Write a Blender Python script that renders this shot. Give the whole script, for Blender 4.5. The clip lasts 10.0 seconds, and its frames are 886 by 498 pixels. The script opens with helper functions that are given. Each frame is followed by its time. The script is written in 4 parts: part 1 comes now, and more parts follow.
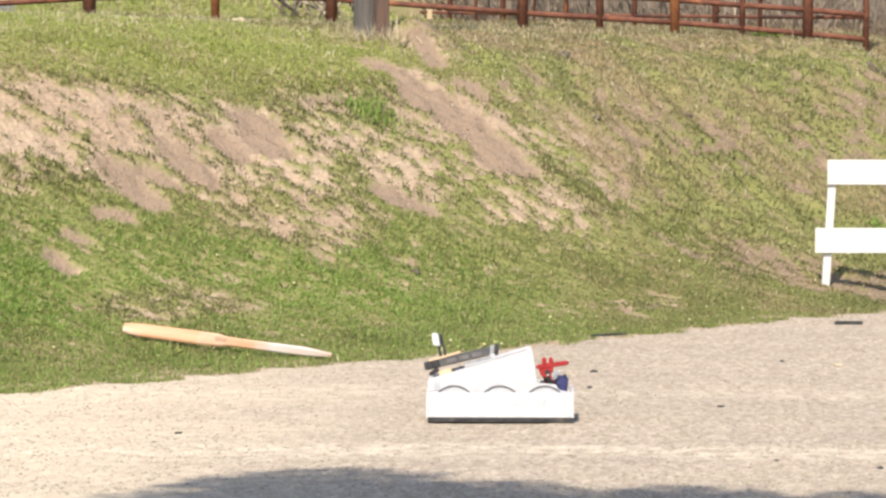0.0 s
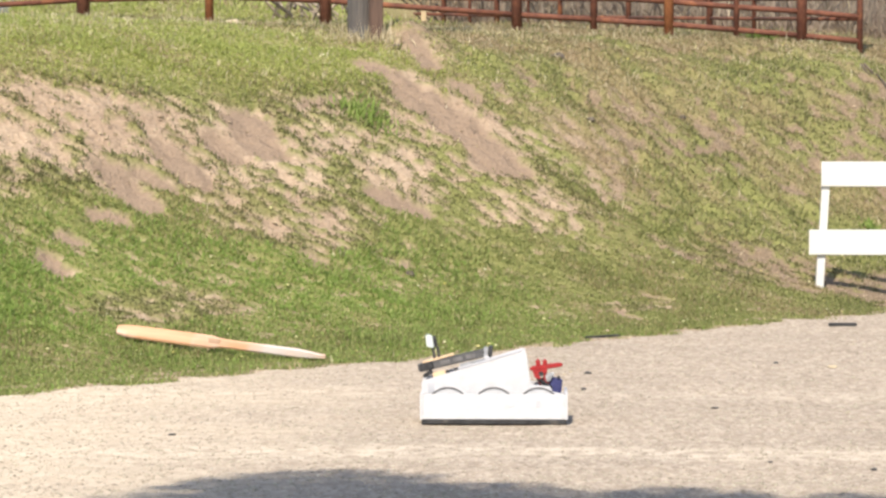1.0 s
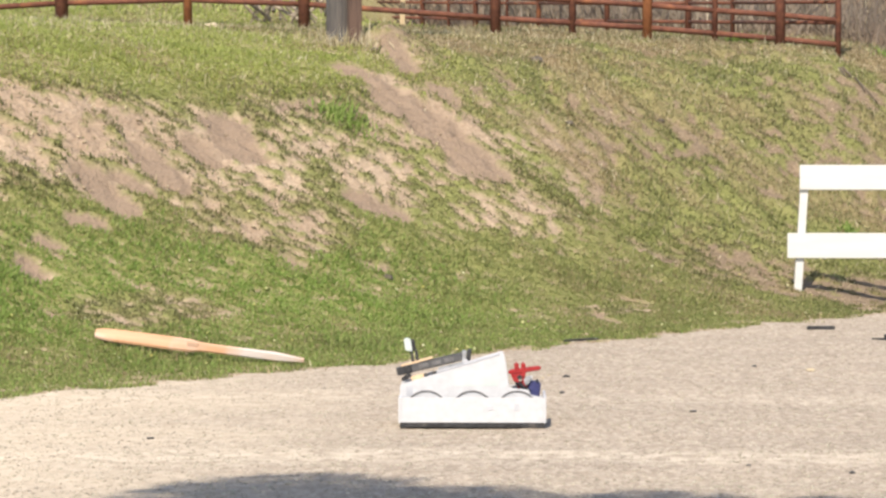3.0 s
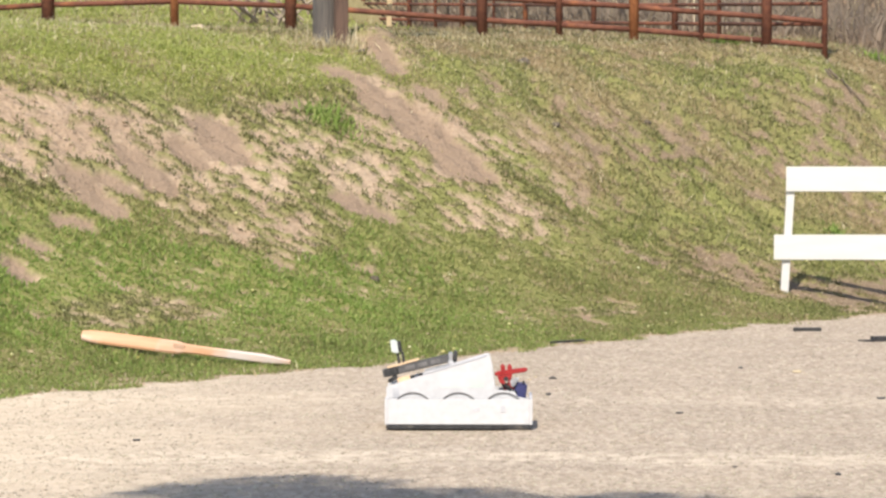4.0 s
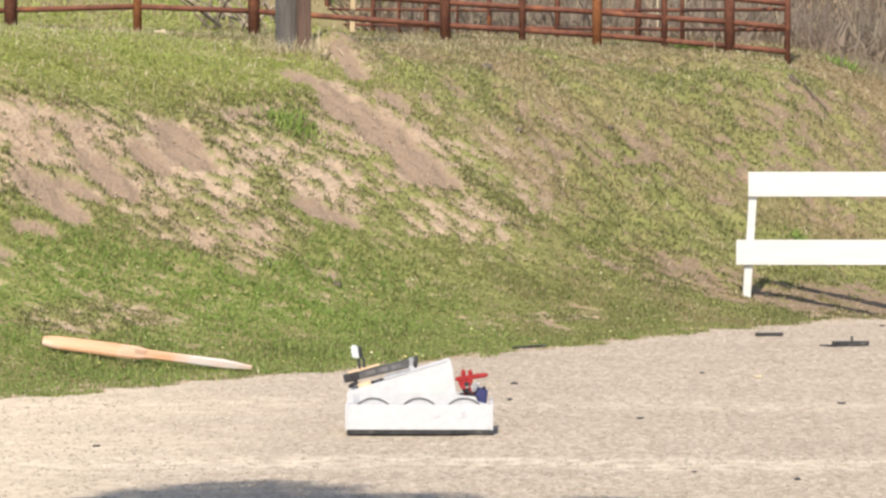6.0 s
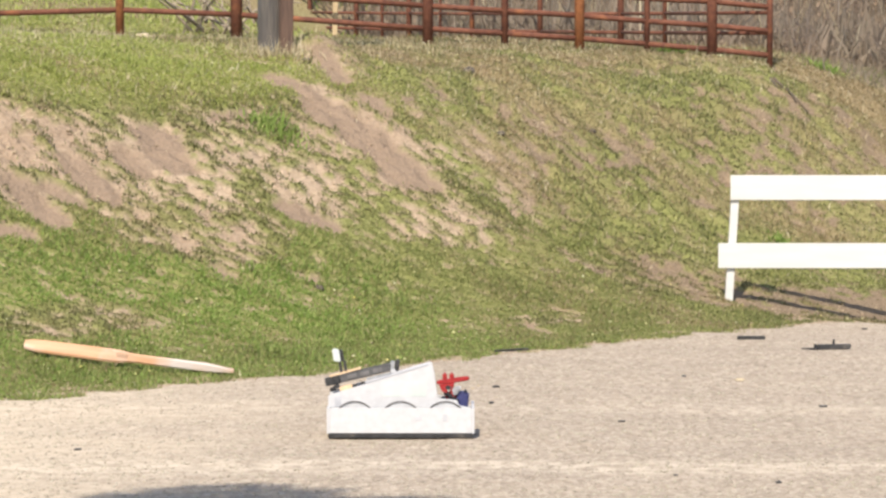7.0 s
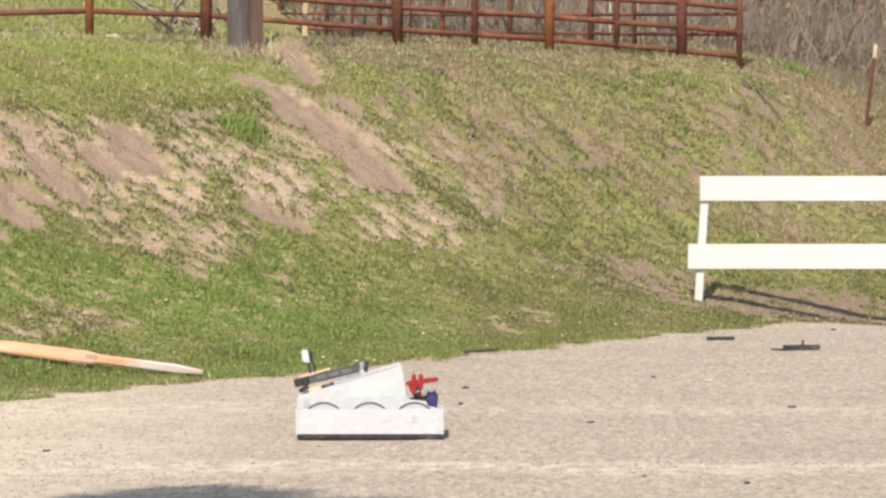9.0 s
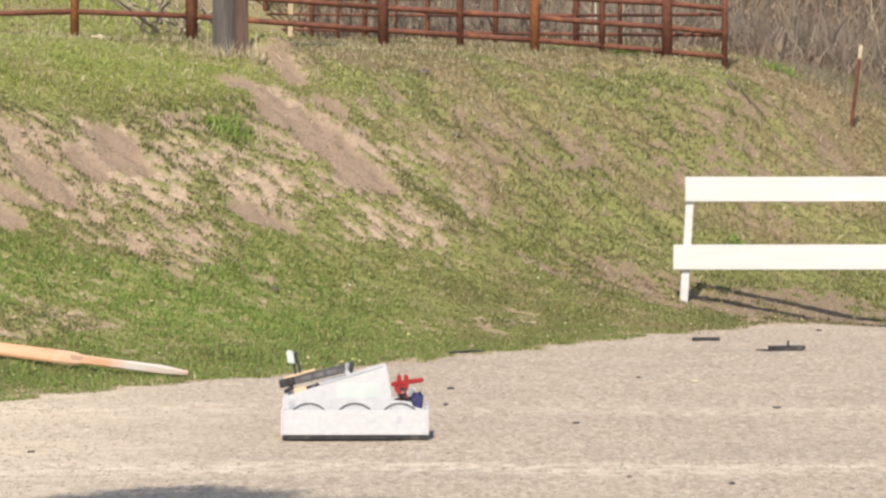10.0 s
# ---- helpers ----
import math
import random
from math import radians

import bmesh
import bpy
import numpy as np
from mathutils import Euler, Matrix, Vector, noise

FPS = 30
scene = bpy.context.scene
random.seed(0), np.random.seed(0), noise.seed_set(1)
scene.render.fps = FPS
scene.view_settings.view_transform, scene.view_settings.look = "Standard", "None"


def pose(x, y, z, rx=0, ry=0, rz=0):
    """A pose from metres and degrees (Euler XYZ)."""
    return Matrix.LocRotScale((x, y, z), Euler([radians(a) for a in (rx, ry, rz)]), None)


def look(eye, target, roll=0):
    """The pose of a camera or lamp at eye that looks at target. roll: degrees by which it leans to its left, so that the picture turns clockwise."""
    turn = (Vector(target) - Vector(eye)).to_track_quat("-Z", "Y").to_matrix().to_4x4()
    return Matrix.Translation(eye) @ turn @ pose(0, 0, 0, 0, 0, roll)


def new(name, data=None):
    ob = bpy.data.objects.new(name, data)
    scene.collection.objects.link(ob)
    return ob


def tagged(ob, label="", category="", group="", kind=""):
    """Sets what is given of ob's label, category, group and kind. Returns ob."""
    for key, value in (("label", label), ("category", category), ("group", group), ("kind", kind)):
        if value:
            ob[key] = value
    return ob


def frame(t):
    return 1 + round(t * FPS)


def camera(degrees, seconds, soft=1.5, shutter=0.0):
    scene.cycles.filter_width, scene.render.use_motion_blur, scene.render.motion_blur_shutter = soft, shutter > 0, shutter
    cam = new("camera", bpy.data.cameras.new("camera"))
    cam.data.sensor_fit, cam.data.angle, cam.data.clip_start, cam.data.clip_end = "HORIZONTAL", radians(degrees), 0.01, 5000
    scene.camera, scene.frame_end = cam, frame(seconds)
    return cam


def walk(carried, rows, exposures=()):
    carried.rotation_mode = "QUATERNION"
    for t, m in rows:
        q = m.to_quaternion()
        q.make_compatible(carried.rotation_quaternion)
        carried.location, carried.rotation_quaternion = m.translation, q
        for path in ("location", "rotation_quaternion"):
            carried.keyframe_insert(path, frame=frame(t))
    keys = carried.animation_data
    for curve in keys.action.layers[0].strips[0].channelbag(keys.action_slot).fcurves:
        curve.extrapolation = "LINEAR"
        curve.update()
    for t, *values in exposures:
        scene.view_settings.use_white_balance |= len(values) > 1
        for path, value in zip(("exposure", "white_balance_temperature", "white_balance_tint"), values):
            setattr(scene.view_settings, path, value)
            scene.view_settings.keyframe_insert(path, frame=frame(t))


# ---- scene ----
# ---- camera: a long lens, panning slowly to the right ----
cam = camera(16.0, 10.0, soft=2.6)
EYE = 1.5
# seconds, sideways drift, turn to the left, tilt
PAN = [
    (0.0, -0.045, 1.837, -2.855),
    (0.5, -0.044, 1.790, -2.840),
    (1.0, -0.044, 1.727, -2.823),
    (1.5, -0.043, 1.649, -2.808),
    (2.0, -0.043, 1.551, -2.792),
    (2.5, -0.042, 1.445, -2.776),
    (4.0, -0.037, 1.095, -2.729),
    (4.5, -0.033, 0.943, -2.713),
    (5.0, -0.028, 0.785, -2.697),
    (5.5, -0.020, 0.612, -2.668),
    (7.0, 0.0, 0.094, -2.571),
    (7.5, 0.0, 0.000, -2.556),
    (8.0, 0.003, -0.172, -2.541),
    (8.5, 0.006, -0.312, -2.520),
    (9.0, 0.009, -0.456, -2.554),
    (9.5, 0.011, -0.598, -2.541),
    (10.0, 0.012, -0.722, -2.541),
]
FAR = 22.8  # the bank's distance, which the turn is measured on
walk(cam, [(t, pose(x, 0, EYE, 90 + tilt, 0, turn + math.degrees(x / FAR))) for t, x, turn, tilt in PAN],
     exposures=[(0.0, 0.69, 7000, 12), (2.5, 0.60, 7000, 12), (7.5, 0.55, 7000, 12), (10.0, 0.45, 7000, 12)])

# ---- daylight: sun behind the camera, a little to its left ----
SUN = Vector((-0.145, -0.640, 0.755)).normalized()
world = bpy.data.worlds.new("sky")
scene.world = world
world.use_nodes = True
sky = world.node_tree.nodes.new("ShaderNodeTexSky")
sky.sky_type, sky.sun_disc = "NISHITA", False
sky.sun_elevation, sky.sun_rotation = math.asin(SUN.z), math.atan2(SUN.x, SUN.y)
world.node_tree.nodes["Background"].inputs[1].default_value = 0.14
world.node_tree.links.new(sky.outputs[0], world.node_tree.nodes["Background"].inputs[0])
sun = new("sun", bpy.data.lights.new("sun", "SUN"))
sun.data.energy, sun.data.angle, sun.data.color = 4.2, radians(0.55), (1.0, 0.945, 0.86)
sun.matrix_world = look(SUN * 60, (0, 0, 0))


# ---- materials ----
def graph(name):
    m = bpy.data.materials.new(name)
    m.use_nodes = True
    return m, m.node_tree.nodes, m.node_tree.links, m.node_tree.nodes["Principled BSDF"]


def noise_tex(nodes, links, scale, detail=4.0, coords="Object", stretch=(1, 1, 1)):
    tc = nodes.new("ShaderNodeTexCoord")
    mp = nodes.new("ShaderNodeMapping")
    mp.inputs["Scale"].default_value = stretch
    links.new(tc.outputs[coords], mp.inputs[0])
    n = nodes.new("ShaderNodeTexNoise")
    n.inputs["Scale"].default_value, n.inputs["Detail"].default_value = scale, detail
    links.new(mp.outputs[0], n.inputs["Vector"])
    return n


def ramp(nodes, links, source, stops):
    r = nodes.new("ShaderNodeValToRGB")
    while len(r.color_ramp.elements) < len(stops):
        r.color_ramp.elements.new(0.5)
    for el, (p, c) in zip(r.color_ramp.elements, stops):
        el.position, el.color = p, (*c, 1)
    links.new(source, r.inputs[0])
    return r.outputs[0]


def mixed(nodes, links, fac, a, b, mode="MIX"):
    m = nodes.new("ShaderNodeMix")
    m.data_type, m.blend_type = "RGBA", mode
    for socket, value in ((0, fac), (6, a), (7, b)):
        if isinstance(value, (float, int)):
            m.inputs[socket].default_value = value
        elif isinstance(value, tuple):
            m.inputs[socket].default_value = (*value, 1)
        else:
            links.new(value, m.inputs[socket])
    return m.outputs[2]


def bump(nodes, links, shader, height, strength, distance):
    b = nodes.new("ShaderNodeBump")
    b.inputs["Strength"].default_value, b.inputs["Distance"].default_value = strength, distance
    links.new(height, b.inputs["Height"])
    links.new(b.outputs[0], shader.inputs["Normal"])


def surface(name, dark, light, scale, rough=0.7, metal=0.0, stretch=(1, 1, 1), relief=0.3, depth=0.004, stain=None, stain_scale=3.0, stain_at=0.6):
    """A worn surface: two-tone grain, larger stains and fine relief."""
    m, nodes, links, bsdf = graph(name)
    grain = noise_tex(nodes, links, scale, 6.0, stretch=stretch)
    col = ramp(nodes, links, grain.outputs[0], [(0.3, dark), (0.7, light)])
    if stain:
        s = noise_tex(nodes, links, stain_scale, 5.0)
        mask = ramp(nodes, links, s.outputs[0], [(stain_at, (0, 0, 0)), (stain_at + 0.12, (1, 1, 1))])
        col = mixed(nodes, links, mask, col, stain)
    links.new(col, bsdf.inputs["Base Color"])
    bsdf.inputs["Roughness"].default_value, bsdf.inputs["Metallic"].default_value = rough, metal
    bump(nodes, links, bsdf, grain.outputs[0], relief, depth)
    return m


WHITE = surface("white_paint", (0.455, 0.46, 0.475), (0.52, 0.525, 0.54), 30, 0.55, stain=(0.47, 0.47, 0.48), stain_scale=9, stain_at=0.66)
WHITE_BOARD = surface("white_board_paint", (0.52, 0.52, 0.50), (0.585, 0.585, 0.565), 18, 0.5, stretch=(0.15, 1, 1), stain=(0.66, 0.63, 0.57), stain_scale=6, stain_at=0.68)
RUST = surface("rusty_pipe", (0.09, 0.03, 0.018), (0.18, 0.066, 0.036), 22, 0.85, stain=(0.27, 0.10, 0.042), stain_scale=4, stain_at=0.58)
RUST_BRIGHT = surface("orange_rust_pipe", (0.20, 0.068, 0.024), (0.32, 0.125, 0.045), 22, 0.85, stain=(0.15, 0.05, 0.025), stain_scale=5, stain_at=0.6)
OLD_WOOD = surface("weathered_pole_wood", (0.06, 0.055, 0.053), (0.12, 0.105, 0.092), 14, 0.9, stretch=(4, 4, 0.35), relief=0.7, depth=0.01, stain=(0.085, 0.095, 0.11), stain_scale=2.5, stain_at=0.5)
RED_WOOD = surface("reddish_timber", (0.07, 0.042, 0.033), (0.13, 0.08, 0.058), 14, 0.9, stretch=(4, 4, 0.35), relief=0.6, depth=0.008)
BLADE_WOOD = surface("pale_blade_wood", (0.44, 0.23, 0.12), (0.54, 0.32, 0.19), 16, 0.6, stretch=(0.2, 2, 2), stain=(0.50, 0.44, 0.41), stain_scale=1.6, stain_at=0.5)
STAKE_WOOD = surface("tan_stake_wood", (0.40, 0.30, 0.17), (0.55, 0.43, 0.27), 20, 0.8, stretch=(3, 3, 0.4))
BLACK = surface("black_metal", (0.018, 0.018, 0.02), (0.05, 0.05, 0.052), 40, 0.45, metal=0.2, stain=(0.11, 0.10, 0.09), stain_scale=14)
RUBBER = surface("black_rubber", (0.025, 0.024, 0.023), (0.055, 0.052, 0.05), 60, 0.8)
RED = surface("red_plastic", (0.25, 0.012, 0.014), (0.36, 0.025, 0.026), 30, 0.35, relief=0.1)
BLUE = surface("blue_plastic", (0.02, 0.022, 0.09), (0.045, 0.05, 0.15), 30, 0.4, relief=0.1)
ORANGE = surface("orange_wood_block", (0.60, 0.42, 0.25), (0.70, 0.52, 0.34), 30, 0.6)
STEEL = surface("grey_steel", (0.32, 0.33, 0.35), (0.5, 0.51, 0.53), 40, 0.4, metal=0.7)
LABEL = surface("faded_label", (0.45, 0.50, 0.485), (0.53, 0.58, 0.565), 12, 0.6, relief=0.05)
STONE = surface("pale_clod", (0.38, 0.31, 0.21), (0.56, 0.47, 0.32), 25, 0.95, relief=0.8, depth=0.01)
DARK_BROWN = surface("dark_brown", (0.05, 0.042, 0.034), (0.11, 0.09, 0.07), 25, 0.95, relief=0.8, depth=0.01)
DRY_STICK = surface("dry_sticks", (0.20, 0.16, 0.12), (0.42, 0.35, 0.27), 20, 0.9)
BARK = surface("tree_bark", (0.07, 0.055, 0.04), (0.16, 0.125, 0.09), 9, 0.95, stretch=(3, 3, 0.6), relief=0.9, depth=0.02)
ASPHALT = surface("grey_asphalt", (0.10, 0.11, 0.12), (0.17, 0.175, 0.18), 30, 0.9)


def blades(name, stops, translucent=0.35):
    """Leaves of grass and the like: a tint of its own for each blade, with some light coming through."""
    m, nodes, links, bsdf = graph(name)
    geo = nodes.new("ShaderNodeNewGeometry")
    col = ramp(nodes, links, geo.outputs["Random Per Island"], stops)
    patch = noise_tex(nodes, links, 1.7, 3.0)
    tint = ramp(nodes, links, patch.outputs[0], [(0.3, (0.86, 0.91, 0.82)), (0.7, (1.0, 1.0, 1.0))])
    col = mixed(nodes, links, 1.0, col, tint, "MULTIPLY")
    links.new(col, bsdf.inputs["Base Color"])
    bsdf.inputs["Roughness"].default_value = 0.65
    bsdf.inputs["Specular IOR Level"].default_value = 0.2
    tr = nodes.new("ShaderNodeBsdfTranslucent")
    links.new(col, tr.inputs[0])
    mx = nodes.new("ShaderNodeMixShader")
    mx.inputs[0].default_value = translucent
    links.new(bsdf.outputs[0], mx.inputs[1])
    links.new(tr.outputs[0], mx.inputs[2])
    links.new(mx.outputs[0], nodes["Material Output"].inputs[0])
    return m


GREEN = blades("green_grass", [(0.0, (0.212, 0.232, 0.084)), (0.5, (0.258, 0.278, 0.108)), (0.85, (0.315, 0.325, 0.132)), (1.0, (0.48, 0.46, 0.21))], 0.42)
LUSH = blades("lush_grass", [(0.0, (0.20, 0.288, 0.07)), (0.5, (0.26, 0.362, 0.098)), (0.85, (0.33, 0.415, 0.13)), (1.0, (0.46, 0.47, 0.20))], 0.42)
MEADOW = blades("meadow_grass", [(0.0, (0.325, 0.362, 0.105)), (0.5, (0.40, 0.436, 0.14)), (0.85, (0.46, 0.48, 0.17)), (1.0, (0.60, 0.58, 0.28))], 0.45)
TUFT = blades("olive_turf_tufts", [(0.0, (0.122, 0.128, 0.056)), (0.5, (0.168, 0.170, 0.076)), (0.85, (0.235, 0.222, 0.105)), (1.0, (0.44, 0.38, 0.22))], 0.36)
DRY = blades("dry_grass", [(0.0, (0.225, 0.172, 0.095)), (0.45, (0.295, 0.227, 0.13)), (0.8, (0.38, 0.295, 0.185)), (1.0, (0.54, 0.45, 0.30))], 0.38)
REED = blades("dry_reeds", [(0.0, (0.285, 0.222, 0.175)), (0.5, (0.325, 0.255, 0.20)), (0.9, (0.36, 0.29, 0.23)), (1.0, (0.48, 0.40, 0.33))], 0.5)
LEAF = blades("oak_leaves", [(0.0, (0.03, 0.055, 0.015)), (1.0, (0.07, 0.11, 0.03))], 0.25)
STRAW = blades("pale_straw", [(0.0, (0.42, 0.34, 0.21)), (0.6, (0.56, 0.47, 0.32)), (1.0, (0.68, 0.60, 0.45))], 0.3)
FLOWER = blades("pale_yellow_flowers", [(0.0, (0.75, 0.66, 0.22)), (1.0, (0.80, 0.78, 0.55))], 0.2)


def bank_material():
    m, nodes, links, bsdf = graph("bank_soil_and_thatch")
    at = nodes.new("ShaderNodeAttribute")
    at.attribute_name = "cover"
    fine = noise_tex(nodes, links, 38, 8.0)
    broad = noise_tex(nodes, links, 1.3, 5.0)
    soil = ramp(nodes, links, fine.outputs[0], [(0.25, (0.29, 0.217, 0.15)), (0.5, (0.38, 0.292, 0.208)), (0.75, (0.475, 0.375, 0.272))])
    tone = ramp(nodes, links, broad.outputs[0], [(0.3, (0.78, 0.75, 0.74)), (0.65, (1.0, 1.0, 1.0))])
    soil = mixed(nodes, links, 1.0, soil, tone, "MULTIPLY")
    green = ramp(nodes, links, fine.outputs[0], [(0.3, (0.15, 0.16, 0.055)), (0.7, (0.235, 0.24, 0.088))])
    straw = ramp(nodes, links, fine.outputs[0], [(0.3, (0.17, 0.13, 0.07)), (0.7, (0.29, 0.225, 0.135))])
    dry = nodes.new("ShaderNodeAttribute")
    dry.attribute_name = "dry"
    thatch = mixed(nodes, links, dry.outputs["Fac"], green, straw)
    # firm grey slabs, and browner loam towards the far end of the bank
    slabs = nodes.new("ShaderNodeAttribute")
    slabs.attribute_name = "slab"
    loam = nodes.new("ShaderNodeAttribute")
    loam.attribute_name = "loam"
    firm = ramp(nodes, links, fine.outputs[0], [(0.3, (0.228, 0.167, 0.119)), (0.7, (0.275, 0.205, 0.148))])
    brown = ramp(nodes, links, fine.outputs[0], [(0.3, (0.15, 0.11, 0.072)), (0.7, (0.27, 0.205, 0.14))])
    soil = mixed(nodes, links, slabs.outputs["Fac"], soil, firm)
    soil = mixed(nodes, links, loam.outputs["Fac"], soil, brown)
    links.new(mixed(nodes, links, at.outputs["Fac"], soil, thatch), bsdf.inputs["Base Color"])
    bsdf.inputs["Roughness"].default_value = 0.95
    bsdf.inputs["Specular IOR Level"].default_value = 0.1
    bump(nodes, links, bsdf, fine.outputs[0], 0.8, 0.02)
    return m


def gravel_material():
    m, nodes, links, bsdf = graph("compacted_gravel")
    tc = nodes.new("ShaderNodeTexCoord")
    vor = nodes.new("ShaderNodeTexVoronoi")
    vor.inputs["Scale"].default_value = 42
    squeeze = nodes.new("ShaderNodeMapping")
    squeeze.inputs["Scale"].default_value = (1, 0.5, 1)
    links.new(tc.outputs["Object"], squeeze.inputs[0])
    links.new(squeeze.outputs[0], vor.inputs["Vector"])
    stones = ramp(nodes, links, vor.outputs["Color"], [(0.1, (0.26, 0.215, 0.17)), (0.5, (0.375, 0.315, 0.255)), (0.9, (0.51, 0.44, 0.365))])
    broad = noise_tex(nodes, links, 0.9, 6.0, stretch=(0.6, 1.4, 1))
    dust = noise_tex(nodes, links, 9, 6.0)
    fines = ramp(nodes, links, dust.outputs[0], [(0.3, (0.32, 0.265, 0.21)), (0.7, (0.445, 0.385, 0.315))])
    col = mixed(nodes, links, 0.38, stones, fines)
    tone = ramp(nodes, links, broad.outputs[0], [(0.3, (0.86, 0.85, 0.84)), (0.7, (1.0, 0.99, 0.97))])
    col = mixed(nodes, links, 1.0, col, tone, "MULTIPLY")
    coarse = noise_tex(nodes, links, 26, 3.0, stretch=(1, 0.2, 1))
    mottle = ramp(nodes, links, coarse.outputs[0], [(0.33, (0.95, 0.94, 0.93)), (0.5, (1.0, 1.0, 1.0)), (0.68, (1.08, 1.07, 1.05))])
    col = mixed(nodes, links, 1.0, col, mottle, "MULTIPLY")
    # pale dusty wheel tracks that run across the lot
    sep = nodes.new("ShaderNodeSeparateXYZ")
    links.new(tc.outputs["Object"], sep.inputs[0])
    wander = nodes.new("ShaderNodeMath")
    wander.operation = "MULTIPLY_ADD"
    wander.inputs[1].default_value = 0.9
    links.new(broad.outputs[0], wander.inputs[0])
    links.new(sep.outputs[1], wander.inputs[2])
    scaled = nodes.new("ShaderNodeMapRange")
    scaled.inputs["From Min"].default_value, scaled.inputs["From Max"].default_value = 12.0, 18.0
    links.new(wander.outputs[0], scaled.inputs[0])
    track = ramp(nodes, links, scaled.outputs[0], [(0.20, (0, 0, 0)), (0.24, (1, 1, 1)), (0.275, (1, 1, 1)), (0.32, (0, 0, 0)), (0.62, (0, 0, 0)), (0.68, (0.6, 0.6, 0.6)), (0.75, (0, 0, 0))])
    patchy = ramp(nodes, links, dust.outputs[0], [(0.35, (0, 0, 0)), (0.65, (0.8, 0.8, 0.8))])
    track = mixed(nodes, links, 1.0, track, patchy, "MULTIPLY")
    col = mixed(nodes, links, track, col, (0.58, 0.50, 0.40))
    # paler, yellower colour towards the left, with a wandering edge
    drift = nodes.new("ShaderNodeMath")
    drift.operation = "MULTIPLY_ADD"
    drift.inputs[1].default_value = 2.2
    links.new(broad.outputs[0], drift.inputs[0])
    links.new(sep.outputs[0], drift.inputs[2])
    spread = nodes.new("ShaderNodeMapRange")
    spread.interpolation_type = "SMOOTHSTEP"
    spread.inputs["From Min"].default_value, spread.inputs["From Max"].default_value = 0.9, -1.6
    spread.inputs["To Max"].default_value = 0.75
    links.new(drift.outputs[0], spread.inputs[0])
    paler = ramp(nodes, links, dust.outputs[0], [(0.3, (0.50, 0.415, 0.31)), (0.7, (0.64, 0.545, 0.42))])
    col = mixed(nodes, links, spread.outputs[0], col, paler)
    links.new(col, bsdf.inputs["Base Color"])
    bsdf.inputs["Roughness"].default_value = 0.95
    bsdf.inputs["Specular IOR Level"].default_value = 0.15
    bump(nodes, links, bsdf, vor.outputs["Distance"], 0.5, 0.012)
    return m


BANK = bank_material()
GRAVEL = gravel_material()
PEBBLE = blades("loose_stones", [(0.0, (0.24, 0.205, 0.165)), (0.5, (0.42, 0.37, 0.30)), (0.9, (0.50, 0.44, 0.36)), (1.0, (0.58, 0.52, 0.44))], 0.0)
CLOD = blades("soil_clods", [(0.0, (0.22, 0.16, 0.11)), (0.6, (0.38, 0.29, 0.205)), (1.0, (0.50, 0.40, 0.29))], 0.0)


# ---- mesh helpers ----
def part(name, bm, material, parent=None, label="", smooth=False):
    me = bpy.data.meshes.new(name)
    bmesh.ops.recalc_face_normals(bm, faces=bm.faces)
    bm.to_mesh(me)
    bm.free()
    me.materials.append(material)
    if smooth:
        for p in me.polygons:
            p.use_smooth = True
    ob = new(name, me)
    ob.parent = parent
    if label:
        ob["label"] = label
    return ob


def empty(name, x, y, z, rz=0.0):
    ob = new(name)
    ob.empty_display_size = 0.1
    ob.matrix_basis = pose(x, y, z, 0, 0, rz)
    return ob


def block(sx, sy, sz, m=None, bevel=0.003):
    """A board or block with eased edges, centred, then moved by m."""
    bm = bmesh.new()
    bmesh.ops.create_cube(bm, size=1, matrix=Matrix.Diagonal((sx, sy, sz, 1)))
    if bevel:
        bmesh.ops.bevel(bm, geom=bm.edges[:], offset=bevel, segments=2, affect="EDGES")
    if m:
        bm.transform(m)
    return bm


def rod(a, b, r1, r2=None, sides=12, bm=None):
    """A round bar from a to b."""
    bm = bm or bmesh.new()
    a, b = Vector(a), Vector(b)
    way = b - a
    m = Matrix.Translation((a + b) / 2) @ way.to_track_quat("Z", "Y").to_matrix().to_4x4()
    bmesh.ops.create_cone(bm, cap_ends=True, segments=sides, radius1=r1, radius2=r1 if r2 is None else r2, depth=way.length, matrix=m)
    return bm


def slab(points, y0, y1, bevel=0.003):
    """A plate whose outline is given in x and z, from y0 to y1."""
    bm = bmesh.new()
    f = bm.faces.new([bm.verts.new((x, y0, z)) for x, z in points])
    ext = bmesh.ops.extrude_face_region(bm, geom=[f])
    bmesh.ops.translate(bm, verts=[g for g in ext["geom"] if isinstance(g, bmesh.types.BMVert)], vec=(0, y1 - y0, 0))
    if bevel:
        bmesh.ops.bevel(bm, geom=bm.edges[:], offset=bevel, segments=2, affect="EDGES")
    return bm


def raw_mesh(name, verts, faces, material):
    """A large mesh straight from arrays of points and of triangles or quads."""
    me = bpy.data.meshes.new(name)
    n, k = faces.shape
    me.vertices.add(len(verts))
    me.vertices.foreach_set("co", verts.astype(np.float32).ravel())
    me.loops.add(n * k)
    me.loops.foreach_set("vertex_index", faces.astype(np.int32).ravel())
    me.polygons.add(n)
    me.polygons.foreach_set("loop_start", (np.arange(n) * k).astype(np.int32))
    me.update(calc_edges=True)
    me.materials.append(material)
    return new(name, me)


# ---- the lie of the land ----
LATTICE = np.random.RandomState(7).rand(256, 256)


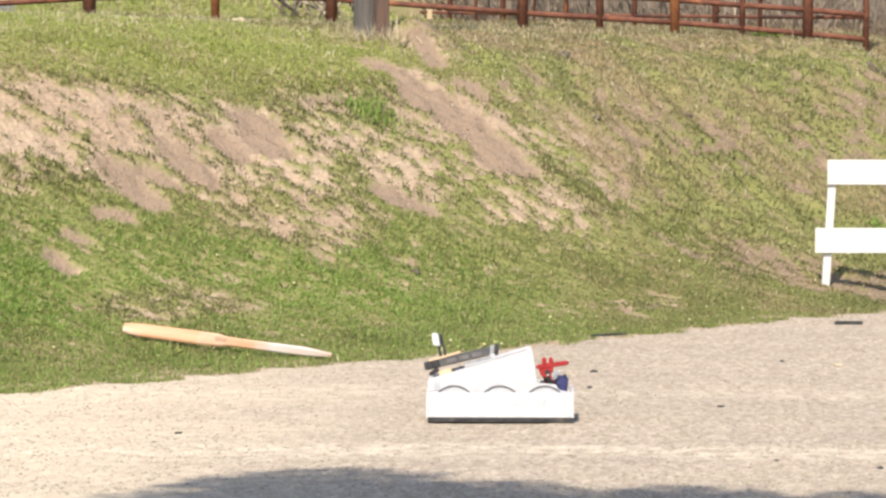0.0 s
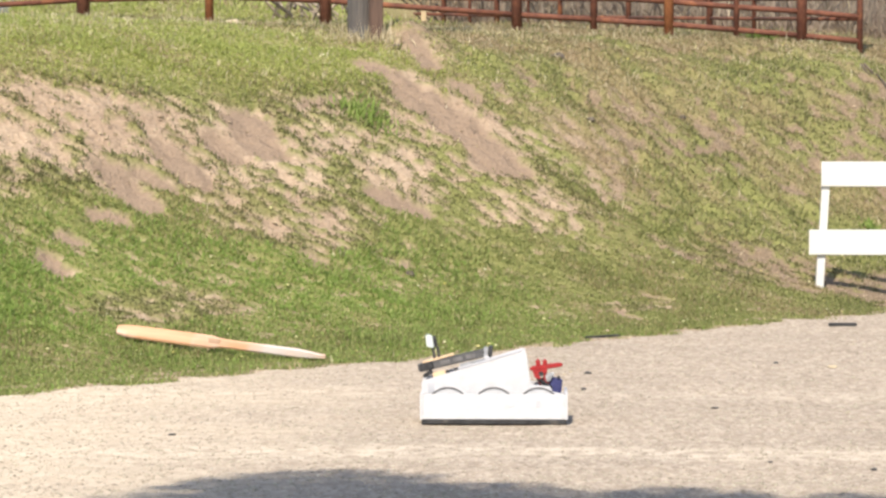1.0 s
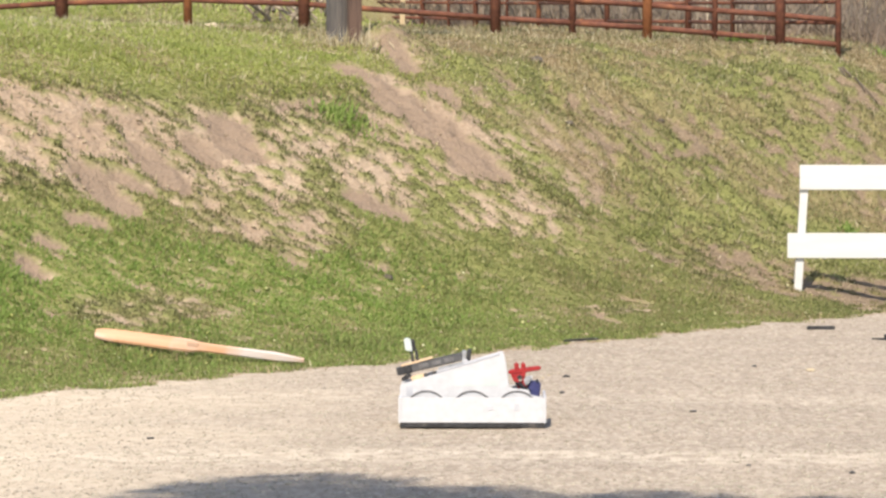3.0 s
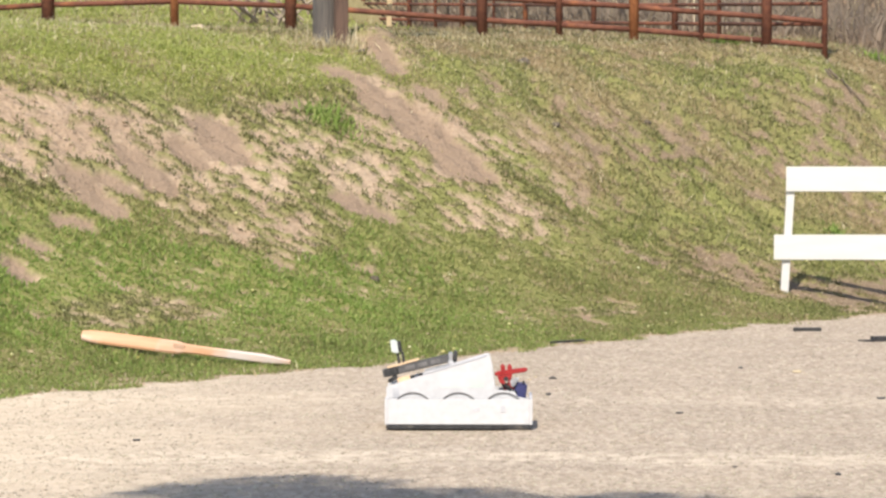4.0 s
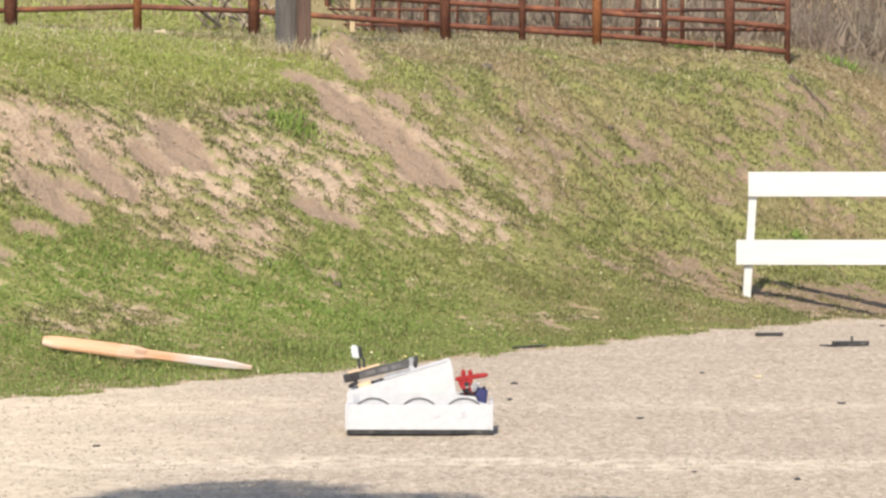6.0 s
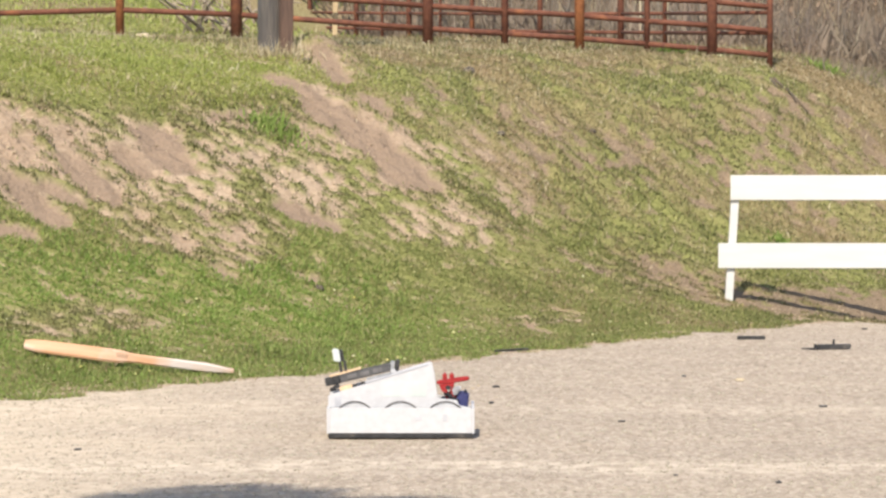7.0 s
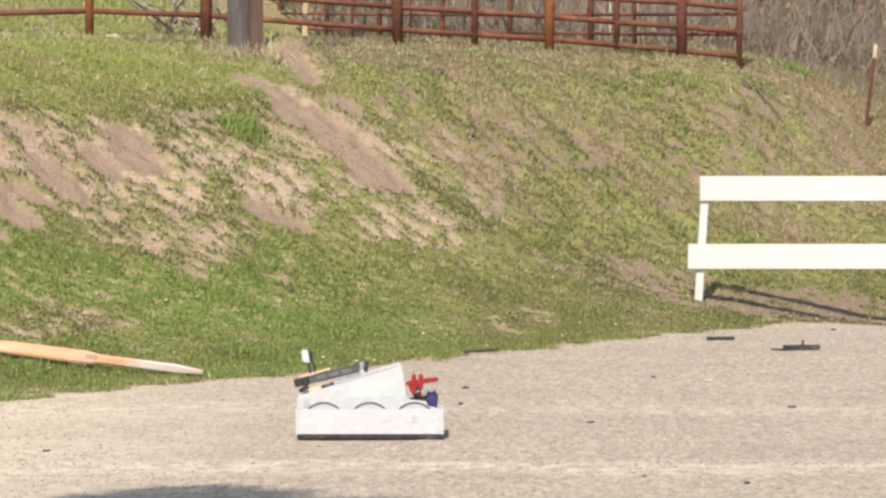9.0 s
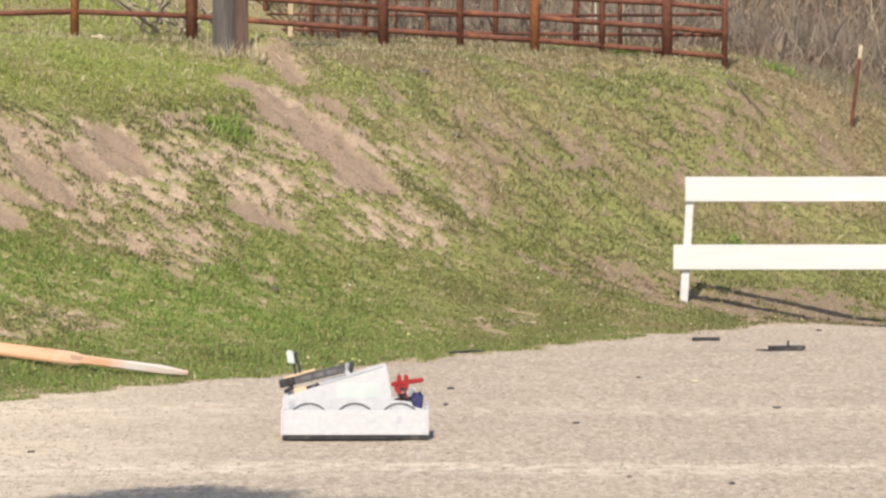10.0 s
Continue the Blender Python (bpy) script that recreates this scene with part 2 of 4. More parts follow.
def value_noise(x, y):
    xi, yi = np.floor(x).astype(int), np.floor(y).astype(int)
    fx, fy = x - xi, y - yi
    fx, fy = fx * fx * (3 - 2 * fx), fy * fy * (3 - 2 * fy)
    g = lambda i, j: LATTICE[(xi + i) % 256, (yi + j) % 256]
    return (g(0, 0) * (1 - fx) + g(1, 0) * fx) * (1 - fy) + (g(0, 1) * (1 - fx) + g(1, 1) * fx) * fy - 0.5


def fractal(x, y, octaves=4):
    total, size = 0, 1.0
    for k in range(octaves):
        total = total + size * value_noise(x * 2 ** k + 17.3 * k, y * 2 ** k + 5.1 * k)
        size *= 0.55
    return total


def smooth(a, b, x):
    t = np.clip((x - a) / (b - a), 0, 1)
    return t * t * (3 - 2 * t)


# u: metres uphill from the road's edge; v: metres along it
def bank_uv(x, y):
    return -0.755 * x + 0.656 * (y - 18.85), 0.656 * x + 0.755 * (y - 18.85)


def profile(u):
    """Cross-section of the bank: flat road, soft toe, steep face, gently rising top."""
    ku = [-1, 0, 0.5, 1, 1.5, 2, 2.5, 3, 3.5, 4, 4.5, 5, 6, 8, 12, 20]
    kz = [0, 0, 0.03, 0.12, 0.31, 0.58, 0.92, 1.27, 1.58, 1.79, 1.89, 1.96, 2.03, 2.11, 2.2, 2.3]
    return sum(np.interp(u + d, ku, kz) for d in (-0.2, -0.1, 0, 0.1, 0.2)) / 5


def edge_shift(v):
    return np.interp(v, [-5, -3.4, -1.2, 0.8, 2.4, 3.5, 4.3, 8], [-0.15, -0.14, -0.20, -0.11, 0.02, 0.04, 0.0, 0.05])


# smooth scars of open soil: from along, uphill to along, uphill, and their half-width
SLABS = [
    (0.57, 3.14, 0.47, 2.83, 0.159),
    (0.10, 2.93, 0.11, 2.74, 0.104),
    (-0.46, 2.82, -0.42, 2.56, 0.128),
    (-0.82, 2.63, -0.72, 2.50, 0.079),
    (-1.06, 2.62, -1.04, 2.36, 0.122),
    (-1.51, 2.27, -1.37, 2.21, 0.073),
    (-1.94, 2.08, -1.85, 2.05, 0.061),
    (-2.19, 1.94, -2.22, 1.79, 0.073),
    (1.07, 2.34, 1.29, 2.22, 0.116),
    (0.48, 1.75, 0.64, 1.71, 0.055),
    (-0.11, 1.83, -0.12, 1.73, 0.049),
    (2.49, 3.82, 2.57, 3.52, 0.140),
    (2.55, 3.38, 2.61, 3.03, 0.210),
    (2.57, 2.99, 2.63, 2.62, 0.210),
    (3.18, 3.53, 3.10, 3.32, 0.104),
    (3.43, 4.28, 3.20, 3.82, 0.080),
    (1.66, 0.77, 1.64, 0.52, 0.037),
    (2.33, 1.05, 2.40, 0.91, 0.049),
    (1.36, 3.31, 1.71, 3.32, 0.073),
]
# streaks of crumbled brown soil towards the far end, in the same terms
STREAKS = [
    (4.07, 3.84, 4.01, 3.42, 0.09),
    (4.72, 3.42, 4.85, 2.98, 0.15),
    (4.19, 2.95, 4.28, 2.77, 0.10),
    (5.12, 2.55, 5.65, 2.14, 0.09),
    (8.14, 3.32, 8.02, 2.69, 0.10),
    (8.88, 3.09, 8.66, 2.25, 0.12),
    (3.37, 1.77, 3.55, 1.49, 0.10),
    (4.08, 1.65, 3.92, 0.90, 0.13),
    (4.39, 1.11, 4.10, 0.31, 0.14),
    (4.01, 1.96, 4.36, 1.86, 0.05),
    (3.51, 2.90, 3.70, 2.79, 0.08),
    (3.64, 3.58, 3.45, 3.27, 0.08),
    (5.32, 2.94, 5.44, 2.58, 0.07),
    (4.00, 0.25, 5.40, -0.05, 0.16),
    (2.82, 2.15, 2.45, 1.73, 0.05),
    (4.60, 0.55, 5.60, 0.25, 0.16),
]
# places where the turf is thin, with the share that is lost
THIN = [
    (-1.3, 3.06, 1.6, 0.58, 1.10),
    (0.2, 2.75, 1.0, 0.65, 0.84),
    (2.75, 3.15, 0.45, 0.65, 1.05),
    (0.1, 2.15, 0.85, 0.38, 0.68),
    (1.5, 2.85, 1.0, 0.72, 0.78),
    (2.5, 2.90, 0.75, 0.95, 0.78),
    (2.5, 2.20, 0.8, 0.35, 0.64),
    (3.6, 2.70, 0.7, 0.60, 0.58),
    (4.2, 1.35, 0.9, 0.50, 0.66),
    (5.2, 0.65, 1.2, 0.50, 1.1),
    (5.0, 2.95, 1.3, 0.60, 0.62),
    (7.8, 2.70, 2.2, 1.00, 0.60),
    (-1.8, 1.35, 0.7, 0.26, 0.68),
    (1.9, 0.80, 0.5, 0.18, 0.50),
    (3.5, 4.50, 0.9, 0.50, 0.62),
    (8.0, 4.30, 2.5, 0.60, 0.45),
]


def near_lines(lines, u, v, soft, ragged):
    """1 on the given scars, fading over soft half-widths at their ragged rims."""
    wu, wv = u + ragged * fractal(v * 5 + 2, u * 3.5, 3), v + ragged * fractal(v * 5 + 40, u * 3.5, 3)
    total = np.zeros(np.shape(u))
    for v0, u0, v1, u1, r in lines:
        dv, du = v1 - v0, u1 - u0
        along = np.clip(((wv - v0) * dv + (wu - u0) * du) / (dv * dv + du * du), 0, 1)
        d = np.hypot(0.78 * (wv - v0 - along * dv), 1.2 * (wu - u0 - along * du)) / r
        total = np.maximum(total, smooth(1 + soft, 1 - soft, d))
    return total


def bare_ground(u, v):
    """Smooth slabs of open soil."""
    return near_lines(SLABS, u, v, 0.14, 0.05)


def streaks(u, v):
    return near_lines(STREAKS, u, v, 0.6, 0.10)


def thin_turf(u, v):
    total = 0
    for v0, u0, rv, ru, k in THIN:
        total = np.maximum(total, k * np.exp(-(((v - v0) / rv) ** 2 + ((u - u0) / ru) ** 2) ** 2))
    return np.maximum(total, 0.88 * streaks(u, v))


def clumps(u, v):
    """Turf breaks up into small clumps drawn out slantwise downhill."""
    along, across = 0.63 * v - 0.77 * u, 0.77 * v + 0.63 * u
    dashes = fractal(along * 11 + 3, across * 38 + 31, 2)
    lumps = fractal(v * 11 + 50, u * 10 + 12, 3)
    far_end = smooth(3.0, 4.5, v)
    return 0.30 * fractal(along * 3.0 + 9, across * 5.0, 2) + 1.25 * (dashes * (1 - 0.7 * far_end) + lumps * 0.7 * far_end)


def tussocks(u, v):
    """Rough tufted hummocks, drawn out downhill, on the far end and the brow."""
    return fractal(v * 7 + 11, u * 6.5 + 5, 3) * smooth(2.8, 4.4, v) * smooth(0.8, 1.8, u) * smooth(5.5, 4.2, u)


def scrub(x, y):
    """The dry slope behind the corral."""
    behind = smooth(-0.3, 0.6, y - 28.6 - 2.354 * (2.9 - x))
    return behind * smooth(33.0, 35.0, y) * smooth(-0.065, -0.03, x / np.maximum(y, 1) + 0.02 * value_noise(x * 1.3, y * 1.3))


def grass_cover(x, y):
    """How much grass grows: 0 bare to 1 thick."""
    u, v = bank_uv(x, y)
    c = smooth(-0.06, 0.08, 0.56 - 0.83 * thin_turf(u, v) + 0.95 * clumps(u, v))
    c = c * (1 - bare_ground(u, v)) * (1 - scrub(x, y))
    c = c * (1 - 0.85 * smooth(0.3, 0.75, np.exp(-((x + 0.94) / 0.30) ** 2 - ((y - 24.30) / 0.45) ** 2) - 1.3 * clumps(u, v)))
    return c * smooth(-0.04, 0.14, u - edge_shift(v) + 0.24 * fractal(v * 5, u * 5, 3)) * (1 - 0.7 * np.exp(-((u - 0.09) / 0.05) ** 2) * smooth(-1.8, -2.8, v + fractal(v * 2, u * 2, 2)))


def dryness(x, y):
    u, v = bank_uv(x, y)
    d = 0.10 + 0.40 * smooth(2.5, 4.6, v) * smooth(0.9, 2.2, u) + 0.06 * smooth(3.2, 4.2, u) * smooth(2.6, 4.4, v) + 0.20 * thin_turf(u, v) * smooth(2.4, 3.4, v)
    d = d - 0.20 * smooth(2.5, 0.0, v) * smooth(2.6, 1.8, u) - 0.12 * smooth(3.2, 3.7, u) * smooth(3.2, 1.8, v)
    # dead stalks along the corral
    d = d + 0.3 * np.exp(-((y - 28.2) / 0.5) ** 2) * smooth(-0.03, 0.0, x / np.maximum(y, 1))
    d = d - 0.35 * smooth(26, 30, y) * smooth(-0.02, -0.06, x / np.maximum(y, 1))
    d = d + smooth(34, 38, y) * smooth(-0.08, -0.02, x / np.maximum(y, 1))
    return np.clip(d + (0.75 + 0.35 * smooth(2.5, 4.6, v)) * fractal(v * 1.6 + 3, u * 1.1, 3), 0.03, 0.95)


def ground_z(x, y, fine=True):
    u, v = bank_uv(x, y)
    z = profile(u + 0.45 * smooth(6.0, 9, v)) - 0.10 * smooth(4.0, 5.6, v) * smooth(1.0, 0.3, u) * smooth(-9, -2, u) + 0.1 * smooth(-0.02, -0.12, x / np.maximum(y, 1)) * np.clip(y - 29, 0, 60)
    z = z + 0.09 * np.clip(y - 60, 0, 900) + 0.40 * np.clip(y - 38.6, 0, 18) * smooth(-0.10, -0.03, x / np.maximum(y, 1))
    z = z - 0.25 * np.clip((x / np.maximum(y, 1) - 0.099) / 0.041, 0, 1.5) * smooth(1.4, 2.8, u) * smooth(40, 33, y)
    if fine:
        on_bank = smooth(0.1, 1.2, u)
        near = smooth(90, 40, y) * smooth(5, 11, y)
        z = z + near * on_bank * (0.05 * smooth(0.6, 1.8, u) * fractal(v * 1.1, u * 1.3 + 4, 3) + (0.03 + 0.025 * thin_turf(u, v)) * clumps(u, v) * smooth(0.6, 1.8, u) + 0.055 * tussocks(u, v) + 0.02 * fractal(v * 24, u * 16, 2))
        z = z - near * on_bank * 0.03 * bare_ground(u, v)
        # heap of soil beside the pole
        z = z + 0.19 * np.exp(-((x + 0.97) / 0.30) ** 2 - ((y - 24.5) / 0.45) ** 2)
        z = z + near * 0.012 * fractal(x * 3.0, y * 3.0, 4)
    return z


def at_ground(x, y):
    return float(ground_z(np.array([float(x)]), np.array([float(y)]))[0])


def axis(lo, hi, step, reach):
    mid = np.arange(lo, hi + step / 2, step)
    out, d, p = [], step, 0.0
    while p < reach:
        d *= 1.35
        p += d
        out.append(p)
    out = np.array(out)
    return np.concatenate([lo - out[::-1], mid, hi + out])


def make_ground():
    xs, ys = axis(-5.6, 5.2, 0.036, 2500), axis(11.5, 31, 0.04, 2500)
    X, Y = np.meshgrid(xs, ys)
    Z = ground_z(X, Y)
    verts = np.stack([X, Y, Z], -1).reshape(-1, 3)
    nx = len(xs)
    i = (np.arange(len(ys) - 1)[:, None] * nx + np.arange(nx - 1)[None]).ravel()
    faces = np.stack([i, i + 1, i + nx + 1, i + nx], -1)
    centre = verts[faces].mean(1)
    u, v = bank_uv(centre[:, 0], centre[:, 1])
    on_road = u - edge_shift(v) + 0.10 * fractal(v * 5, u * 5, 4) < 0.0
    cover = grass_cover(verts[:, 0], verts[:, 1])
    made = []
    for name, pick, mat in (("ground", ~on_road, BANK), ("road", on_road, GRAVEL)):
        used, index = np.unique(faces[pick], return_inverse=True)
        ob = raw_mesh(name, verts[used], index.reshape(-1, 4), mat)
        at = ob.data.attributes.new("cover", "FLOAT", "POINT")
        at.data.foreach_set("value", cover[used].astype(np.float32))
        ob.data.polygons.foreach_set("use_smooth", np.ones(int(pick.sum()), dtype=bool))
        pu, pv = bank_uv(verts[used][:, 0], verts[used][:, 1])
        at = ob.data.attributes.new("slab", "FLOAT", "POINT")
        at.data.foreach_set("value", np.maximum(bare_ground(pu, pv), scrub(verts[used][:, 0], verts[used][:, 1])).astype(np.float32))
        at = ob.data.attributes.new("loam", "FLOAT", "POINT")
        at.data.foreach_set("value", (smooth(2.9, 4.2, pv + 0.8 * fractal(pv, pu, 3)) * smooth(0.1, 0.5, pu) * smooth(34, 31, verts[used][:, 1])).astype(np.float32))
        at = ob.data.attributes.new("dry", "FLOAT", "POINT")
        at.data.foreach_set("value", dryness(verts[used][:, 0], verts[used][:, 1]).astype(np.float32))
        made.append(ob)
    tagged(made[0], "grassy earth bank and field with bare sandy patches", "ground", kind="structure")
    tagged(made[1], "pale compacted gravel lot in sunlight", "road", kind="structure")


make_ground()


# ---- what grows and lies on it ----
def in_view(rng, count, near, far, power=1.0):
    """Places spread over the strip of land in view, thinner with distance."""
    y = near + (far - near) * rng.rand(count) ** power
    x = y * rng.uniform(-0.185, 0.165, count)
    return x, y


def blade_mesh(name, x, y, rng, length, width, mat, lean=0.5):
    """Pointed blades that stand on the ground, each bent its own way."""
    n = len(x)
    z = ground_z(x, y) - 0.006
    a = rng.uniform(0, 2 * np.pi, n)
    b = rng.uniform(0, 2 * np.pi, n)
    le = length * rng.uniform(0.45, 1.25, n)
    lo = lean * rng.rand(n)
    base = np.stack([x, y, z], -1)
    side = np.stack([np.cos(a), np.sin(a), np.zeros(n)], -1) * (width * rng.uniform(0.6, 1.3, n))[:, None] / 2
    out = np.stack([np.cos(b) * np.sin(lo), np.sin(b) * np.sin(lo), np.cos(lo)], -1)
    mid = base + out * (le * 0.45)[:, None]
    tip = base + out * le[:, None] + np.stack([np.cos(b), np.sin(b), -0.4 * np.ones(n)], -1) * (le * lo * 0.45)[:, None]
    verts = np.stack([base, mid + side, tip, mid - side], 1).reshape(-1, 3)
    faces = np.arange(n)[:, None] * 4 + np.arange(4)[None]
    return raw_mesh(name, verts, faces, mat)


def grow_grass():
    rng = np.random.RandomState(3)
    for near, far, count, size in ((15.2, 23.0, 570000, 1.0), (23.0, 31.0, 300000, 1.15), (30.0, 62.0, 80000, 2.4)):
        x, y = in_view(rng, count, near, far)
        u, v = bank_uv(x, y)
        keep = rng.rand(count) < grass_cover(x, y)
        x, y = x[keep], y[keep]
        dry = rng.rand(len(x)) < dryness(x, y)
        u, v = bank_uv(x, y)
        tall = size * (0.75 + 0.9 * np.clip(fractal(v * 2.3, u * 2.3 + 8, 3) + 0.25, 0, 1))
        rich = ~dry & (rng.rand(len(x)) < smooth(2.0, -0.4, v + 0.9 * fractal(v * 1.5, u * 1.5 + 70, 2)) * smooth(2.6, 1.7, u) * (0.25 + 0.75 * smooth(0.5, 1.3, u - 0.25 * smooth(-0.5, -2.0, v))))
        field = smooth(28.0, 29.5, y) * smooth(-0.02, -0.045, x / y)
        meadow = ~dry & (rng.rand(len(x)) < np.maximum(smooth(3.2, 3.8, u) * smooth(4.2, 2.6, v), field))
        sparse = ~dry & ~meadow & (rng.rand(len(x)) < np.maximum(smooth(0.25, 0.55, thin_turf(u, v)), 0.55 * smooth(2.6, 4.4, v)))
        rich = rich & ~sparse & ~meadow
        plain = ~(dry | rich | meadow | sparse)
        for name, pick, mat, le, wi, tag in (("meadow_grass", meadow, MEADOW, 0.036, 0.009, "bright green meadow grass on top of the bank"),
                                             ("turf_tufts", sparse, TUFT, 0.032, 0.009, "small olive-green turf tufts on the worn bank"),
                                             ("grass", plain, GREEN, 0.032, 0.0085, "short green grass on the earth bank"),
                                             ("lush_grass", rich, LUSH, 0.036, 0.0095, "thick fresh green grass at the foot of the bank"),
                                             ("dry_grass", dry, DRY, 0.036, 0.0065, "dry straw-coloured grass on the earth bank")):
            if not pick.any():
                continue
            ob = blade_mesh(name, x[pick], y[pick], rng, le * tall[pick], wi * size, mat, 1.1)
            tagged(ob, tag, "grass", kind="stuff")


def grow_straw():
    """Dead stalks that stand and lie among the turf of the upper and farther bank."""
    rng = np.random.RandomState(21)
    x, y = in_view(rng, 110000, 16.0, 31.0)
    u, v = bank_uv(x, y)
    patchy = smooth(-0.05, 0.3, fractal(v * 2.6 + 20, u * 2.6, 3))
    want = 0.62 * smooth(2.6, 3.6, u) + 0.38 * smooth(3.0, 4.5, v) * smooth(0.5, 1.4, u) + 0.10 * smooth(1.2, 2.0, u)
    want = want + 0.7 * np.exp(-((y - 27.9) / 0.45) ** 2) * smooth(-0.03, 0.0, x / y) + 0.5 * np.exp(-((u - 3.62) / 0.16) ** 2) * smooth(3.0, 2.0, v)
    want = want + 0.9 * smooth(28.2, 29.2, y) * smooth(0.09, 0.11, x / y)
    want = want + 0.7 * np.exp(-((u - edge_shift(v) - 0.05) / 0.07) ** 2) * smooth(0.5, -1.5, v)
    keep = rng.rand(len(x)) < want * (0.25 + 0.75 * patchy) * (grass_cover(x, y) + 0.2)
    x, y = x[keep], y[keep]
    ob = blade_mesh("straw", x, y, rng, rng.uniform(0.03, 0.10, len(x)), 0.0065, STRAW, 1.3)
    tagged(ob, "pale dead grass stalks on the bank", "straw", kind="stuff")


def scatter_lumps(name, x, y, rng, low, high, mat, flat=0.6):
    """Loose six-cornered lumps, each with its own shape."""
    n = len(x)
    r = low * (high / low) ** (rng.rand(n) ** 2.2)
    z = ground_z(x, y)
    axes = np.array([[1, 0, 0], [0, 1, 0], [-1, 0, 0], [0, -1, 0], [0, 0, 1], [0, 0, -1]], float)
    p = axes[None] * rng.uniform(0.65, 1.3, (n, 6, 1)) + rng.uniform(-0.3, 0.3, (n, 6, 3))
    a = rng.uniform(0, 2 * np.pi, n)
    ca, sa = np.cos(a)[:, None], np.sin(a)[:, None]
    p = np.stack([p[..., 0] * ca - p[..., 1] * sa, p[..., 0] * sa + p[..., 1] * ca, p[..., 2] * flat], -1) * r[:, None, None]
    p = p + np.stack([x, y, z + r * flat * 0.3], -1)[:, None]
    k = np.arange(n)[:, None] * 6
    tri = [[0, 1, 4], [1, 2, 4], [2, 3, 4], [3, 0, 4], [1, 0, 5], [2, 1, 5], [3, 2, 5], [0, 3, 5]]
    faces = np.concatenate([k + [t] for t in tri])
    return raw_mesh(name, p.reshape(-1, 3), faces, mat)


def strew():
    rng = np.random.RandomState(5)
    x, y = in_view(rng, 60000, 11.6, 23.5, 1.2)
    u, v = bank_uv(x, y)
    keep = u - edge_shift(v) < 0.12
    tagged(scatter_lumps("gravel", x[keep], y[keep], rng, 0.003, 0.010, PEBBLE, 0.4), "loose pale stones on the gravel lot", "gravel", kind="stuff")
    x, y = in_view(rng, 40000, 17.0, 30.0)
    u, v = bank_uv(x, y)
    keep = (rng.rand(len(x)) > grass_cover(x, y) + 0.15 + 0.6 * bare_ground(u, v)) & (u - edge_shift(v) > 0)
    tagged(scatter_lumps("soil_clods", x[keep], y[keep], rng, 0.003, 0.018, CLOD), "crumbled sandy soil on the bare bank", "soil", kind="stuff")
    x, y = in_view(rng, 1700, 17.0, 30.0)
    keep = rng.rand(len(x)) < grass_cover(x, y) * 0.6
    ob = scatter_lumps("flowers", x[keep], y[keep], rng, 0.006, 0.013, FLOWER)
    for vert in ob.data.vertices:
        vert.co.z += 0.022
    tagged(ob, "tiny pale yellow flower heads in the grass", "flowers", kind="stuff")


grow_grass()
grow_straw()
strew()


# ---- rusty pipe corral ----
def make_fence(name, label, posts, rails, radius_rail, tag):
    """posts: x, y, radius, height of the foot. rails: for each, heights at the posts."""
    x0, y0, _, z0 = posts[0]
    thing = empty(name, x0, y0, z0)
    tagged(thing, label, "fence", group=tag)
    origin = Vector((x0, y0, z0))
    for x, y, r, z in posts:
        low = min(z, at_ground(x, y)) - 0.12
        bm = rod((x - x0, y - y0, low - z0), (x - x0, y - y0, z + 1.25 - z0), r, sides=16)
        bmesh.ops.create_uvsphere(bm, u_segments=16, v_segments=6, radius=r, matrix=Matrix.Translation((x - x0, y - y0, z + 1.25 - z0)) @ Matrix.Diagonal((1, 1, 0.35, 1)))
        part("post", bm, RUST_BRIGHT if r in (0.046, 0.04) else RUST, thing, smooth=True)
    for heights in rails:
        for (a, za), (b, zb) in zip(zip(posts, heights), zip(posts[1:], heights[1:])):
            if za is None or zb is None:
                continue
            pa, pb = Vector((a[0], a[1], za)) - origin, Vector((b[0], b[1], zb)) - origin
            part("rail", rod(pa, pb, radius_rail, sides=12), RUST, thing, smooth=True)
    return thing


def near_fence():
    # x, radius, foot height, lowest rail
    plan = [(-5.9, 0.05, 2.05, 2.22), (-4.02, 0.062, 2.11, 2.33), (-2.9, 0.04, 2.16, 2.36), (-1.87, 0.055, 2.16, 2.32),
            (-0.18, 0.05, 2.05, 2.195), (0.5, 0.033, 2.05, 2.152), (1.16, 0.046, 2.05, 2.11), (1.755, 0.027, 2.02, 2.06), (2.33, 0.048, 1.98, 2.01), (2.84, 0.028, 1.93, 1.96)]
    k = 28.5 / 27.9
    plan = [(x * k, r, 1.5 + (z - 1.5) * k, 1.5 + (low - 1.5) * k) for x, r, z, low in plan]
    posts = [(x, 28.5, r, z) for x, r, z, _ in plan]
    step = 0.205
    rails = [[low + step * k + (0.012 * k if x > 2 else 0) for x, _, _, low in plan] for k in range(5)]
    make_fence("pipe_fence", "rusty red-brown welded pipe fence on top of the bank", posts, rails, 0.0255, "pipe fences")


def far_fence():
    a, b = Vector((2.90, 28.56, 0)), Vector((-1.11, 38.0, 0))
    # share of the way, post radius
    plan = [(0.0, 0.02), (0.202, 0.023), (0.296, 0.033), (0.483, 0.029), (0.658, 0.027), (0.745, 0.017), (0.836, 0.032), (0.917, 0.02), (0.999, 0.03), (1.154, 0.03), (1.377, 0.027)]
    posts, rails = [], [[], [], [], []]
    for s, r in plan:
        p = a.lerp(b, s)
        low = 2.170 + 0.235 * s + 0.045 * s * s
        posts.append((p.x, p.y, r, low - 0.15))
        for n in range(4):
            rails[n].append(low + n * 0.186)
    make_fence("pipe_fence", "rusty pipe fence running back from the corner post", posts, rails, 0.0175, "pipe fences")


near_fence()
far_fence()


